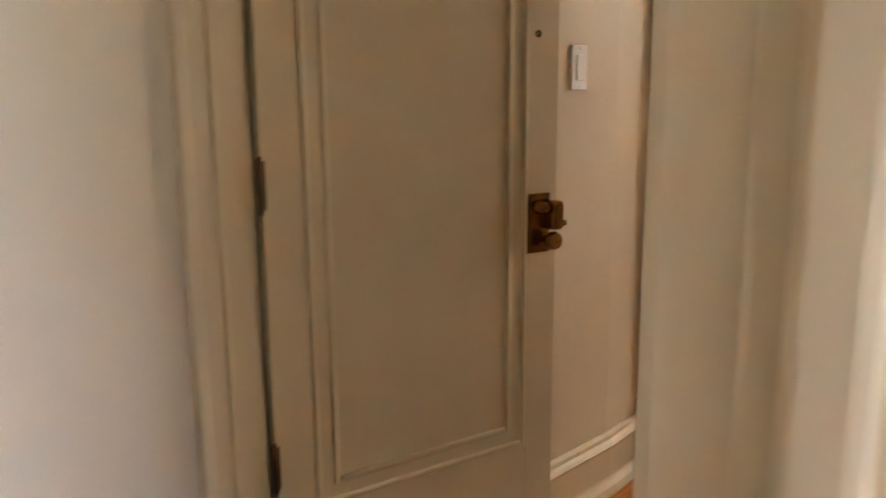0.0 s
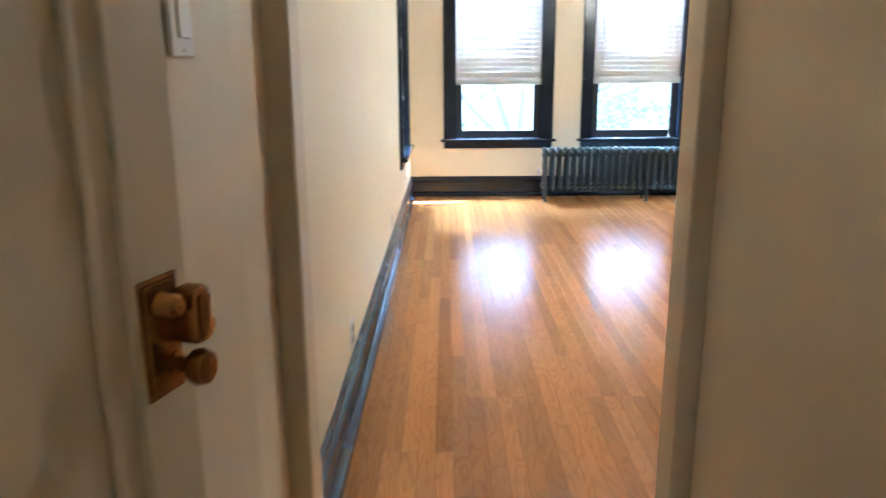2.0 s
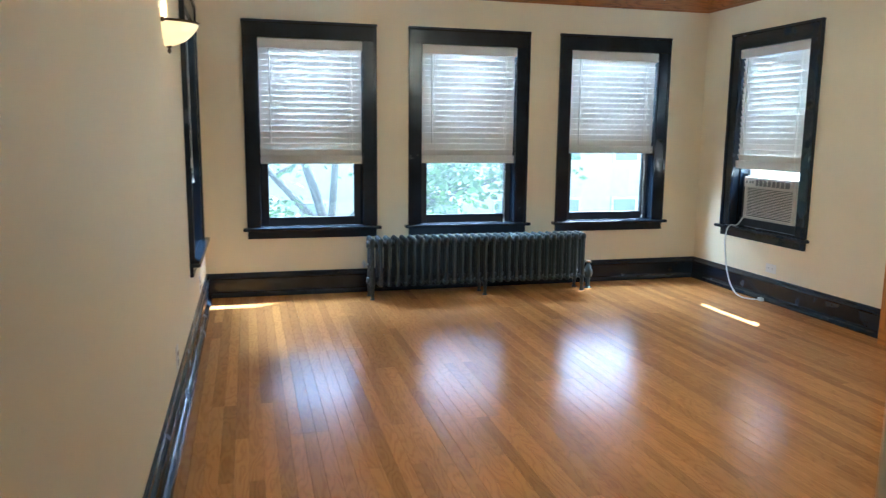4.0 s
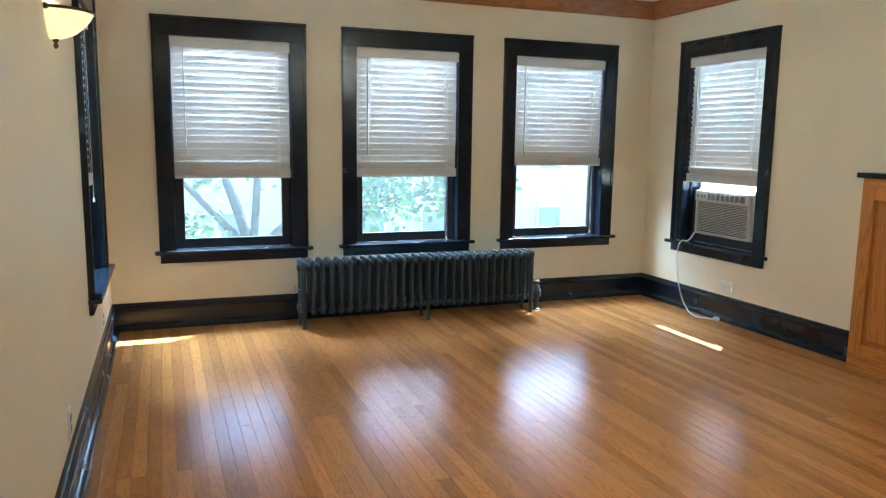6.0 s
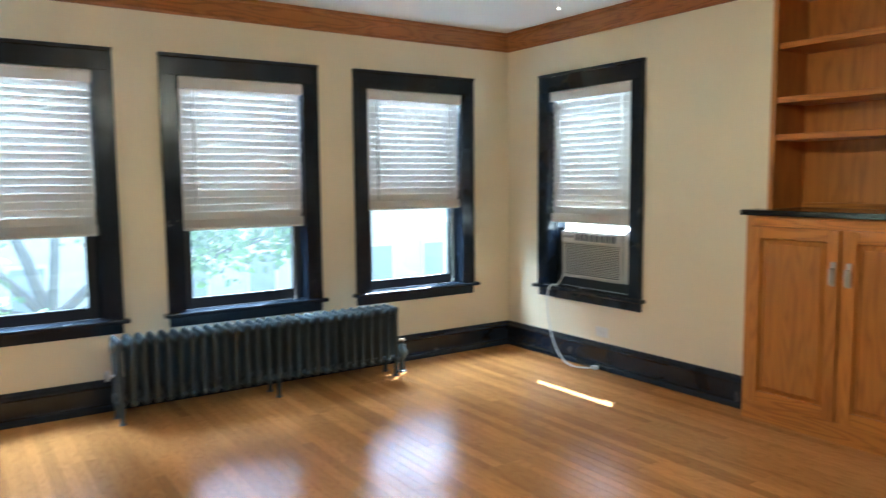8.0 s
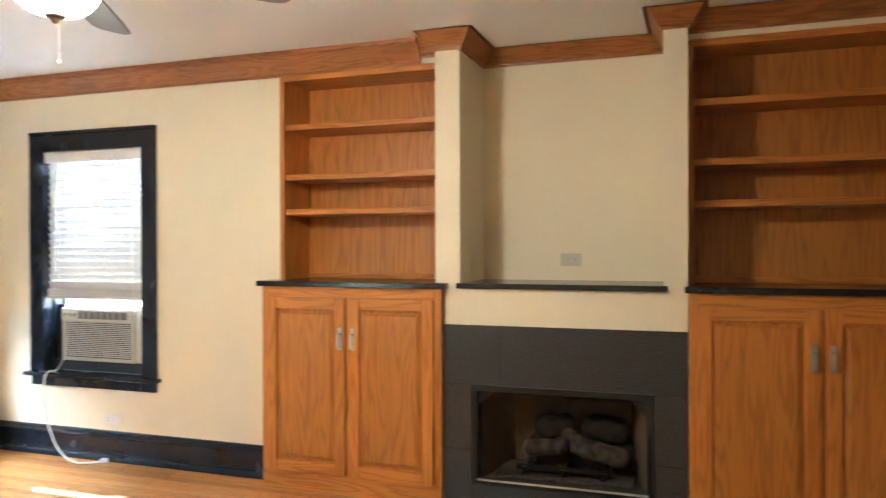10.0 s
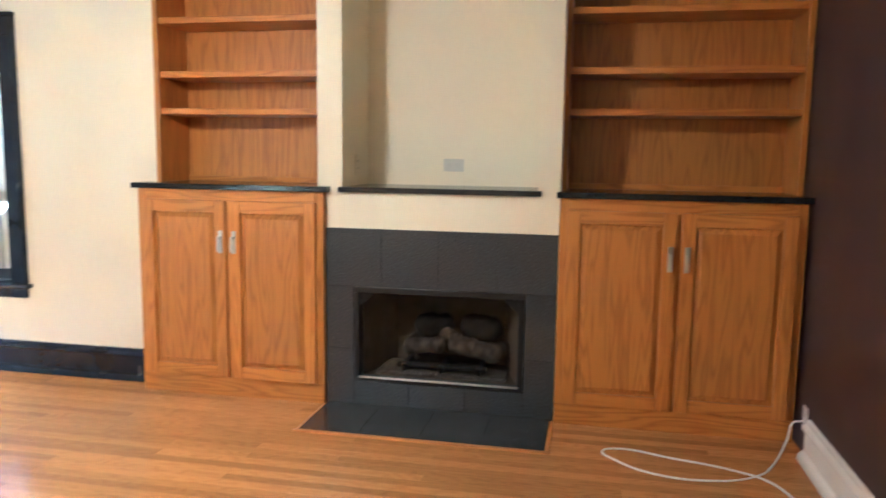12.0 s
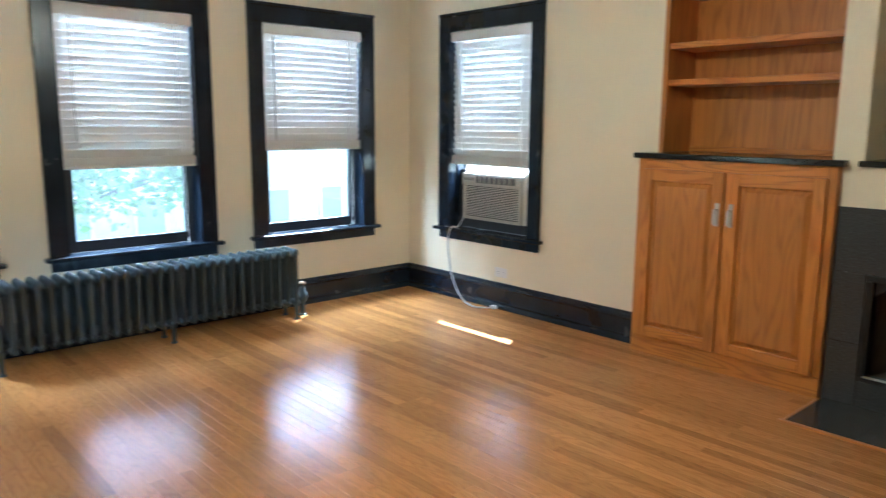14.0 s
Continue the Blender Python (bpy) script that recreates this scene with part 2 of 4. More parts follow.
def tube(bm, a, b, r, r2=None, seg=12):
    """A round bar from a to b."""
    a, b = Vector(a), Vector(b)
    turn = (b - a).to_track_quat("Z", "Y").to_matrix().to_4x4()
    bmesh.ops.create_cone(bm, cap_ends=True, segments=seg, radius1=r, radius2=r if r2 is None else r2, depth=(b - a).length,
                          matrix=Matrix.Translation((a + b) / 2) @ turn)


def ball(bm, c, r, scale=(1, 1, 1), seg=12):
    bmesh.ops.create_uvsphere(bm, u_segments=seg, v_segments=max(6, seg // 2 + 2), radius=r,
                              matrix=Matrix.Translation(c) @ Matrix.Diagonal((*scale, 1)))


def lathe(bm, outline, m=None, seg=24, turn=2 * math.pi):
    """Turns an outline of (radius, height) about z."""
    n = seg if turn > 6.28 else seg + 1
    rings = []
    for r, z in outline:
        rings.append([bm.verts.new((r * math.cos(turn * k / seg), r * math.sin(turn * k / seg), z)) for k in range(n)])
    for p, q in zip(rings, rings[1:]):
        for k in range(seg):
            j = (k + 1) % n
            bm.faces.new((p[k], p[j], q[j], q[k]))
    if m is not None:
        bmesh.ops.transform(bm, matrix=m, verts=[v for ring in rings for v in ring])


def sweep(bm, path, outline):
    """Runs a moulding's outline of (out from the wall, up) along a path in plan, mitred; the room lies on the path's left."""
    pts = [Vector(p) for p in path]
    rings = []
    for i, p in enumerate(pts):
        d0 = (p - pts[i - 1]).normalized() if i else (pts[1] - p).normalized()
        d1 = (pts[i + 1] - p).normalized() if i < len(pts) - 1 else d0
        n0, n1 = Vector((-d0.y, d0.x)), Vector((-d1.y, d1.x))
        n = (n0 + n1)
        n = n / max(0.2, n.dot(n0)) if n.length > 1e-6 else n0
        rings.append([bm.verts.new((p.x + n.x * o, p.y + n.y * o, z)) for o, z in outline])
    for p, q in zip(rings, rings[1:]):
        for k in range(len(outline) - 1):
            bm.faces.new((p[k], q[k], q[k + 1], p[k + 1]))
    bm.faces.new(rings[0])
    bm.faces.new(list(reversed(rings[-1])))
    bmesh.ops.recalc_face_normals(bm, faces=bm.faces)


def as_mesh(name, bm, material, smooth=False):
    me = bpy.data.meshes.new(name)
    bm.to_mesh(me)
    bm.free()
    me.materials.append(material)
    if smooth:
        me.shade_smooth()
        me.set_sharp_from_angle(angle=radians(40))
    return me


def part(name, bm, material, parent=None, label="", smooth=False):
    """One mesh object under a thing or a part."""
    ob = new(name, as_mesh(name, bm, material, smooth))
    ob.parent = parent
    return tagged(ob, label)


def thing(name, label, category, m=None, group="", kind=""):
    ob = new(name)
    ob.empty_display_size = 0.1
    if m is not None:
        ob.matrix_world = m
    return tagged(ob, label, category, group, kind)


def slab(name, lo, hi, material, parent=None, bevel=0.002, label=""):
    bm = bmesh.new()
    box(bm, lo, hi, bevel)
    return part(name, bm, material, parent, label)


def cable(name, pts, r, material, parent=None, label=""):
    """A smooth round cable through points."""
    cu = bpy.data.curves.new(name, "CURVE")
    cu.dimensions, cu.bevel_depth, cu.bevel_resolution, cu.resolution_u = "3D", r, 3, 8
    sp = cu.splines.new("BEZIER")
    sp.bezier_points.add(len(pts) - 1)
    for bp, p in zip(sp.bezier_points, pts):
        bp.co = p
        bp.handle_left_type = bp.handle_right_type = "AUTO"
    tmp = bpy.data.objects.new(name, cu)
    scene.collection.objects.link(tmp)
    me = bpy.data.meshes.new_from_object(tmp.evaluated_get(bpy.context.evaluated_depsgraph_get()))
    bpy.data.objects.remove(tmp)
    me.materials.clear()
    me.materials.append(material)
    me.shade_smooth()
    ob = new(name, me)
    ob.parent = parent
    return tagged(ob, label)


# ---- the plan ----
W, E, N = 0.548, 4.80, 11.725        # living room: west, east, north wall faces
S = 6.10                             # south wall face
CEILING = 2.45
FX0, FX1 = 0.545, 1.44               # foyer: west and east faces
OP0, OP1 = 6.24, 6.345                # the opening's depth
STUB_W, STUB_E = 0.60, 1.38          # the opening's jambs
HALL = 4.38                          # near end of the foyer's east wall
OUT = 0.17                           # thickness of outer walls


def wall(name, axis, face, out, a0, a1, z0, z1, holes, material, label):
    """An upright wall with holes (a0, a1, z0, z1) through it. axis: the way it runs; face, out: its two sides."""
    bm = bmesh.new()
    us = sorted({a0, a1, *[h[0] for h in holes], *[h[1] for h in holes]})
    zs = sorted({z0, z1, *[h[2] for h in holes], *[h[3] for h in holes]})
    for u, u2 in zip(us, us[1:]):
        for z, z2 in zip(zs, zs[1:]):
            if any(h[0] < (u + u2) / 2 < h[1] and h[2] < (z + z2) / 2 < h[3] for h in holes):
                continue
            if axis == "x":
                box(bm, (u, min(face, out), z), (u2, max(face, out), z2))
            else:
                box(bm, (min(face, out), u, z), (max(face, out), u2, z2))
    bmesh.ops.remove_doubles(bm, verts=bm.verts, dist=1e-5)
    seen = {}
    for f in bm.faces:
        seen.setdefault(tuple(round(c, 4) for c in f.calc_center_median()), []).append(f)
    bmesh.ops.delete(bm, geom=[f for fs in seen.values() if len(fs) > 1 for f in fs], context="FACES")
    bmesh.ops.recalc_face_normals(bm, faces=bm.faces)
    return tagged(part(name, bm, material), label, "wall", kind="structure")


# windows: centre along the wall, clear width, bottom of the blind
CLEAR_Z0, CLEAR_Z1 = 0.535, 1.968
WINDOWS = [
    ("window_1", pose(W, 10.725, 0, 0, 0, 90), 0.80, 1.03),
    ("window_2", pose(1.370, N, 0), 0.795, 1.025),
    ("window_3", pose(2.639, N, 0), 0.80, 1.03),
    ("window_4", pose(3.926, N, 0), 0.81, 1.115),
    ("window_5", pose(E, 10.840, 0, 0, 0, -90), 0.785, 1.01),
]


def hole(centre, width):
    return (centre - width / 2 - 0.02, centre + width / 2 + 0.02, CLEAR_Z0 - 0.03, CLEAR_Z1 + 0.02)


wall("wall_north", "x", N, N + OUT, W - OUT, E + 0.9, 0, CEILING, [hole(1.370, 0.795), hole(2.639, 0.80), hole(3.926, 0.81)],
     CREAM, "cream painted plaster wall with three tall windows")
wall("wall_west", "y", W, W - OUT, OP1, N, 0, CEILING, [hole(10.725, 0.80)], CREAM, "cream painted plaster wall with wall lights and a window")
HUTCH_N, HUTCH_S = (8.485, 9.470), (6.110, 7.235)   # bookcase recesses
BREAST = 4.69                       # front of the chimney breast
NICHE = (7.345, 8.349)
NICHE_BACK, HUTCH_BACK = 5.14, 5.12
MANTEL = 1.155
FIRE = (7.396, 8.279, 0.138, 0.634)
TILE_TOP = 0.941
wall("wall_east", "y", E, E + OUT, 9.470, N, 0, CEILING, [hole(10.840, 0.785)], CREAM, "cream painted plaster wall with one window")
# chimney breast between and around the bookcases
bm = bmesh.new()
box(bm, (BREAST, NICHE[1], MANTEL + 0.0005), (5.55, HUTCH_N[0] - 0.002, CEILING))
box(bm, (BREAST, NICHE[1], 0.0), (5.55, 8.437, MANTEL + 0.0005))
box(bm, (BREAST, 7.2345, 0.0), (5.55, NICHE[0], CEILING))
box(bm, (NICHE_BACK, NICHE[0], MANTEL - 0.03), (5.55, NICHE[1], CEILING))
box(bm, (BREAST, NICHE[0], TILE_TOP), (5.55, NICHE[1], MANTEL - 0.03))
box(bm, (E, HUTCH_N[0], 2.33), (5.55, HUTCH_N[1], CEILING))
box(bm, (E, S, 2.33), (5.55, HUTCH_S[1], CEILING))
tagged(part("chimney_breast", bm, CREAM), "cream painted chimney breast with a deep niche above the fireplace", "wall", kind="structure")
bm = bmesh.new()
box(bm, (5.55, S - 0.3, 0), (5.7, 9.6, CEILING))
box(bm, (E + OUT, 9.475, 0), (5.55, 9.6, CEILING))
tagged(part("wall_back", bm, CREAM), "plain plaster wall behind the bookcases", "wall", kind="structure")
wall("wall_south", "x", S, S - 0.12, 1.50, 5.7, 0, CEILING, [], PLUM, "dark plum painted wall")
# the opening from the foyer
bm = bmesh.new()
box(bm, (W - OUT, OP0, 0), (STUB_W, OP1, CEILING), 0.006)
tagged(part("pilaster_west", bm, ENAMEL), "warm white painted pilaster at the foyer opening", "pilaster", kind="structure")
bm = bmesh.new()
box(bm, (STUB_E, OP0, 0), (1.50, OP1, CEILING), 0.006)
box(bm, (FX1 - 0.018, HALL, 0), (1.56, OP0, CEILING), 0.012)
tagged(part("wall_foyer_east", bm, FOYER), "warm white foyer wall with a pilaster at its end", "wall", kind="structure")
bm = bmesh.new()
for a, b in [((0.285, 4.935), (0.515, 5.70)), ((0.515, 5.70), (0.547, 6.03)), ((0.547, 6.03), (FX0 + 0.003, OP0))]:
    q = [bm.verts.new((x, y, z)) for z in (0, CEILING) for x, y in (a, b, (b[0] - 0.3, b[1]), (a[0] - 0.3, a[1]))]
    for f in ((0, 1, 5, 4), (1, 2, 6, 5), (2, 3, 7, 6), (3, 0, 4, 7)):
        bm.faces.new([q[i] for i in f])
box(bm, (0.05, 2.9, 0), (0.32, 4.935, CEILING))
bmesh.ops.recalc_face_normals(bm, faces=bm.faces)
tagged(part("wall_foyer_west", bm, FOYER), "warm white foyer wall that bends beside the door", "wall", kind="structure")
# Unseen walls that close the hall; their dark colour cuts bounce into the foyer.
wall("wall_hall_south", "x", 2.9, 2.75, 0.05, 4.2, 0, CEILING, [], HALL_LOW_BOUNCE, "unseen hall wall behind the start, darkened to cut bounce")
# The hole is added only to hold the hall's fill lamp.
wall("wall_hall_east", "y", 4.2, 4.35, 2.9, S - 0.12, 0, CEILING, [(3.05, 4.05, 0.88, 2.12)], HALL_LOW_BOUNCE, "unseen darkened hall end wall with a hole for the fill lamp")
wall("wall_hall_north", "x", HALL, HALL + 0.12, 1.56, 4.2, 0, CEILING, [], HALL_LOW_BOUNCE, "unseen hall wall, darkened to cut bounce")
bm = bmesh.new()
box(bm, (0.0, 2.7, CEILING), (5.75, N + OUT, CEILING + 0.15))
tagged(part("ceiling", bm, CEIL), "flat white painted ceiling", "ceiling", kind="structure")

# crown moulding of oak, running into the niche
CROWN = [(0.0, 2.322), (0.012, 2.322), (0.014, 2.336), (0.022, 2.342), (0.026, 2.352), (0.040, 2.372), (0.060, 2.400), (0.072, 2.414), (0.074, 2.424),
         (0.086, 2.430), (0.090, 2.449), (0.0, 2.449)]


def crown(name, path, material, up=0.0):
    bm = bmesh.new()
    sweep(bm, path, [(o, min(z + up, 2.449)) for o, z in CROWN])
    tagged(part(name, bm, material), "honey oak crown moulding below the ceiling", "crown moulding", kind="structure")


crown("crown_moulding_north", [(E, N), (W, N)], OAK_TRIM_X)
crown("crown_moulding_east", [(E, 8.60), (E, N)], OAK_TRIM)
crown("crown_moulding_breast_north", [(NICHE_BACK, NICHE[1]), (BREAST, NICHE[1]), (BREAST, HUTCH_N[0]), (E, HUTCH_N[0]), (E, 8.598)], OAK_TRIM, 0.035)
crown("crown_moulding_niche", [(NICHE_BACK, NICHE[0]), (NICHE_BACK, NICHE[1])], OAK_TRIM, 0.035)
crown("crown_moulding_south", [(E, S), (E, 7.2345), (BREAST, 7.2345), (BREAST, NICHE[0]), (NICHE_BACK, NICHE[0])], OAK_TRIM, 0.035)
crown("crown_moulding_west", [(W, N), (W, OP1)], OAK_TRIM)

BASE = [(0.0, 0.0), (0.046, 0.0), (0.046, 0.010), (0.041, 0.026), (0.031, 0.036), (0.023, 0.040), (0.020, 0.046), (0.020, 0.136), (0.028, 0.142), (0.030, 0.150),
        (0.024, 0.158), (0.016, 0.166), (0.013, 0.176), (0.008, 0.182), (0.0, 0.184)]


def skirting(name, path, material, label):
    bm = bmesh.new()
    sweep(bm, path, BASE)
    tagged(part(name, bm, material), label, "baseboard", kind="structure")


skirting("baseboard_living", [(E, 9.50), (E, N), (W, N), (W, OP1 + 0.02)], NAVY, "glossy navy black baseboard with a moulded cap")
skirting("baseboard_foyer", [(STUB_W, OP1), (STUB_W, OP0), (FX0, OP0), (0.547, 6.03), (0.515, 5.70), (0.47, 5.55)], ENAMEL, "warm white painted baseboard in the foyer")
skirting("baseboard_foyer_east", [(FX1 - 0.018, HALL), (FX1 - 0.018, OP0), (STUB_E, OP0), (STUB_E, OP1)], ENAMEL, "warm white painted baseboard in the foyer")
skirting("baseboard_south", [(1.50, S), (4.46, S)], WHITE_TRIM, "white painted baseboard below the dark wall")


# ---- windows and blinds ----
def window(name, m, width, lift=0.0):
    """A double-hung window: origin on the wall face at floor level, y runs outwards."""
    top = thing(name, "double-hung window in a navy black painted casing", "window", m, kind="structure")
    h, c = width / 2, 0.108
    for s in (-1, 1):
        bm = bmesh.new()
        lo, hi = sorted((s * h, s * (h + c)))
        box(bm, (lo, -0.020, CLEAR_Z0), (hi, 0.0, CLEAR_Z1), 0.003)
        lo, hi = sorted((s * (h + c - 0.024), s * (h + c)))
        box(bm, (lo, -0.030, CLEAR_Z0), (hi, -0.018, CLEAR_Z1 + 0.105), 0.004)
        part("side_casing", bm, NAVY, top)
        bm = bmesh.new()
        lo, hi = sorted((s * h, s * (h + 0.02)))
        box(bm, (lo, 0.0, CLEAR_Z0 - 0.03), (hi, OUT, CLEAR_Z1 + 0.02))
        lo, hi = sorted((s * (h - 0.014), s * h))
        box(bm, (lo, 0.056, CLEAR_Z0), (hi, 0.066, CLEAR_Z1), 0.002)
        box(bm, (lo, 0.142, CLEAR_Z0), (hi, 0.154, CLEAR_Z1), 0.002)
        part("jamb", bm, NAVY, top)
    bm = bmesh.new()
    box(bm, (-h - c, -0.020, CLEAR_Z1 + 0.0005), (h + c, 0.0, CLEAR_Z1 + 0.105), 0.003)
    box(bm, (-h - c - 0.004, -0.032, CLEAR_Z1 + 0.105), (h + c + 0.004, 0.0, CLEAR_Z1 + 0.127), 0.005)
    part("head_casing", bm, NAVY, top)
    slab("head_jamb", (-h, 0.0, CLEAR_Z1), (h, OUT, CLEAR_Z1 + 0.02), NAVY, top)
    bm = bmesh.new()
    box(bm, (-h - c - 0.030, -0.062, CLEAR_Z0 - 0.026), (h + c + 0.030, 0.0, CLEAR_Z0 - 0.0005), 0.007)
    box(bm, (-h, -0.002, CLEAR_Z0 - 0.026), (h, 0.068, CLEAR_Z0 - 0.0005))
    part("stool", bm, NAVY, top)
    slab("apron", (-h - c + 0.004, -0.020, CLEAR_Z0 - 0.088), (h + c - 0.004, 0.0, CLEAR_Z0 - 0.026), NAVY, top, 0.003)
    slab("outer_sill", (-h - 0.02, 0.068, CLEAR_Z0 - 0.05), (h + 0.02, OUT + 0.06, CLEAR_Z0 - 0.012), SASH, top, 0.004)
    mid = 1.25
    for nm, y0, z0, z1, bot in (("lower_sash", 0.068, CLEAR_Z0 + lift, mid + 0.02 + lift, 0.068), ("upper_sash", 0.106, mid - 0.02, CLEAR_Z1, 0.045)):
        bm = bmesh.new()
        w = h - 0.012
        box(bm, (-w, y0, z0), (-w + 0.052, y0 + 0.034, z1), 0.003)
        box(bm, (w - 0.052, y0, z0), (w, y0 + 0.034, z1), 0.003)
        box(bm, (-w + 0.052, y0, z0), (w - 0.052, y0 + 0.034, z0 + bot), 0.003)
        box(bm, (-w + 0.052, y0, z1 - 0.045), (w - 0.052, y0 + 0.034, z1), 0.003)
        sash = part(nm, bm, SASH, top)
        bm = bmesh.new()
        box(bm, (-w + 0.050, y0 + 0.015, z0 + bot - 0.004), (w - 0.050, y0 + 0.019, z1 - 0.042))
        part("pane", bm, PANE, sash).visible_shadow = False
    bm = bmesh.new()
    box(bm, (-h, 0.156, CLEAR_Z0), (h, 0.1565, CLEAR_Z1))
    part("insect_screen", bm, SCREEN, top, "dusty fine mesh screen")
    return top


for nm, m, width, low in WINDOWS:
    window(nm, m, width, 0.60 if nm == "window_5" else 0.0)

SLAT_PITCH, SLAT_TILT = 0.0445, -68


def blind(m, width, low, side):
    """A wooden slat blind that hangs inside the casing, let down to a height."""
    top = thing("window_blind", "white wooden slat blind, half lowered in its window", "blind", m, group="window blinds")
    h = width / 2 - 0.008
    bm = bmesh.new()
    box(bm, (-h - 0.004, -0.012, CLEAR_Z1 - 0.076), (h + 0.004, -0.002, CLEAR_Z1 - 0.004), 0.003)
    box(bm, (-h - 0.004, -0.016, CLEAR_Z1 - 0.018), (h + 0.004, -0.004, CLEAR_Z1 - 0.006), 0.004)
    part("valance", bm, BLIND, top)
    slab("headrail", (-h, 0.004, CLEAR_Z1 - 0.030), (h, 0.056, CLEAR_Z1 - 0.004), WHITE, top)
    bm = bmesh.new()
    box(bm, (-h, -0.0275, -0.0016), (h, 0.0275, 0.0016), 0.001)
    bmesh.ops.rotate(bm, verts=bm.verts, cent=(0, 0, 0), matrix=Euler((radians(SLAT_TILT), 0, 0)).to_matrix())
    me = as_mesh("slat", bm, BLIND)
    z, stack = low + 0.088, CLEAR_Z1 - 0.036
    while z < stack:
        ob = new("slat", me)
        ob.parent = top
        ob.location = (random.uniform(-0.0015, 0.0015), 0.030, z)
        ob.rotation_euler = (random.uniform(-0.005, 0.005), random.uniform(-0.0006, 0.0006), 0)
        z += SLAT_PITCH
    for i in range(11):
        zz, dy = low + 0.021 + i * 0.0040, random.uniform(-0.002, 0.002)
        slab("stacked_slat", (-h, 0.005 + dy, zz), (h, 0.055 + dy, zz + 0.0030), BLIND, top, 0)
    slab("bottom_rail", (-h, 0.003, low), (h, 0.057, low + 0.020), BLIND, top, 0.004)
    for u in (-h * 0.74, h * 0.74):
        bm = bmesh.new()
        for y in (0.006, 0.054):
            tube(bm, (u, y, low + 0.01), (u, y, CLEAR_Z1 - 0.05), 0.0011, seg=6)
        part("ladder_cord", bm, CORD, top)
    bm = bmesh.new()
    tube(bm, (-h * 0.80, -0.004, 1.19), (-h * 0.80, -0.002, CLEAR_Z1 - 0.07), 0.0038, seg=8)
    part("tilt_wand", bm, WAND, top)
    bm = bmesh.new()
    for d in (0, 0.008):
        tube(bm, (h * 0.80 + d, -0.001, side), (h * 0.78 + d, 0.001, CLEAR_Z1 - 0.07), 0.0010, seg=6)
    lathe(bm, [(0.001, 0.0), (0.007, 0.002), (0.006, 0.018), (0.002, 0.030)], Matrix.Translation((h * 0.80 + 0.004, -0.001, side - 0.02)), 8)
    part("pull_cord", bm, WHITE, top)
    return top


for (nm, m, width, low), side in zip(WINDOWS, (0.95, 0.98, 0.56, 0.57, 1.05)):
    blind(m @ pose(0, 0.018 if nm == "window_1" else 0, 0), width - (0.02 if nm == "window_1" else 0), low, side)


# ---- radiator ----
def radiator(m, count, pitch):
    """A cast-iron column radiator: origin at its left end on the floor, y towards the wall."""
    top = thing("radiator", "dark painted cast-iron column radiator below the windows", "radiator", m)
    bm = bmesh.new()
    for k in range(4):
        y = 0.022 + k * 0.050
        tube(bm, (0, y, 0.105), (0, y, 0.450), 0.0165, seg=10)
        ball(bm, (0, y, 0.452), 0.0225, (1, 1, 1.25), 10)
    tube(bm, (0, 0.022, 0.440), (0, 0.172, 0.440), 0.022, seg=10)
    tube(bm, (0, 0.022, 0.118), (0, 0.172, 0.118), 0.022, seg=10)
    ball(bm, (0, 0.022, 0.118), 0.022, seg=10)
    ball(bm, (0, 0.172, 0.118), 0.022, seg=10)
    for z in (0.140, 0.420):
        tube(bm, (-pitch / 2, 0.097, z), (pitch / 2, 0.097, z), 0.026, seg=10)
    me = as_mesh("section", bm, IRON, True)
    for i in range(count):
        ob = new("section", me)
        ob.parent = top
        ob.location = (0.03 + i * pitch, 0, 0)
    bm = bmesh.new()
    tube(bm, (0, 0, 0.012), (0, 0, 0.110), 0.012, 0.017, 10)
    tube(bm, (0, 0, 0.0), (0, 0, 0.014), 0.020, 0.014, 10)
    leg = as_mesh("leg", bm, IRON, True)
    for i in (0, count // 2, count - 1):
        for y in (0.022, 0.172):
            ob = new("leg", leg)
            ob.parent = top
            ob.location = (0.03 + i * pitch, y, 0)
    end = 0.03 + (count - 1) * pitch
    bm = bmesh.new()
    tube(bm, (end + 0.02, 0.097, 0.140), (end + 0.085, 0.097, 0.140), 0.020, seg=12)
    lathe(bm, [(0.018, 0.0), (0.018, 0.09), (0.030, 0.10), (0.036, 0.12), (0.036, 0.15), (0.026, 0.165), (0.020, 0.19), (0.010, 0.20), (0.010, 0.215)],
          Matrix.Translation((end + 0.09, 0.097, 0)), 14)
    lathe(bm, [(0.030, 0.0), (0.030, 0.010), (0.018, 0.014)], Matrix.Translation((end + 0.09, 0.097, 0)), 14)
    valve = part("valve", bm, IRON, top, "tarnished steam valve", True)
    bm = bmesh.new()
    lathe(bm, [(0.004, 0.212), (0.022, 0.214), (0.026, 0.222), (0.018, 0.232), (0.003, 0.234)], Matrix.Translation((end + 0.09, 0.097, 0)), 12)
    part("valve_handle", bm, BRONZE, valve, "", True)
    bm = bmesh.new()
    tube(bm, (-0.020, 0.097, 0.265), (0.012, 0.097, 0.265), 0.006, seg=8)
    lathe(bm, [(0.003, -0.03), (0.013, -0.028), (0.015, 0.0), (0.012, 0.022), (0.003, 0.032)], Matrix.Translation((-0.024, 0.097, 0.268)), 10)
    part("air_vent", bm, STEEL, top, "small silver air vent", True)
    return top


radiator(pose(1.750, 11.352, 0), 28, 0.0647)


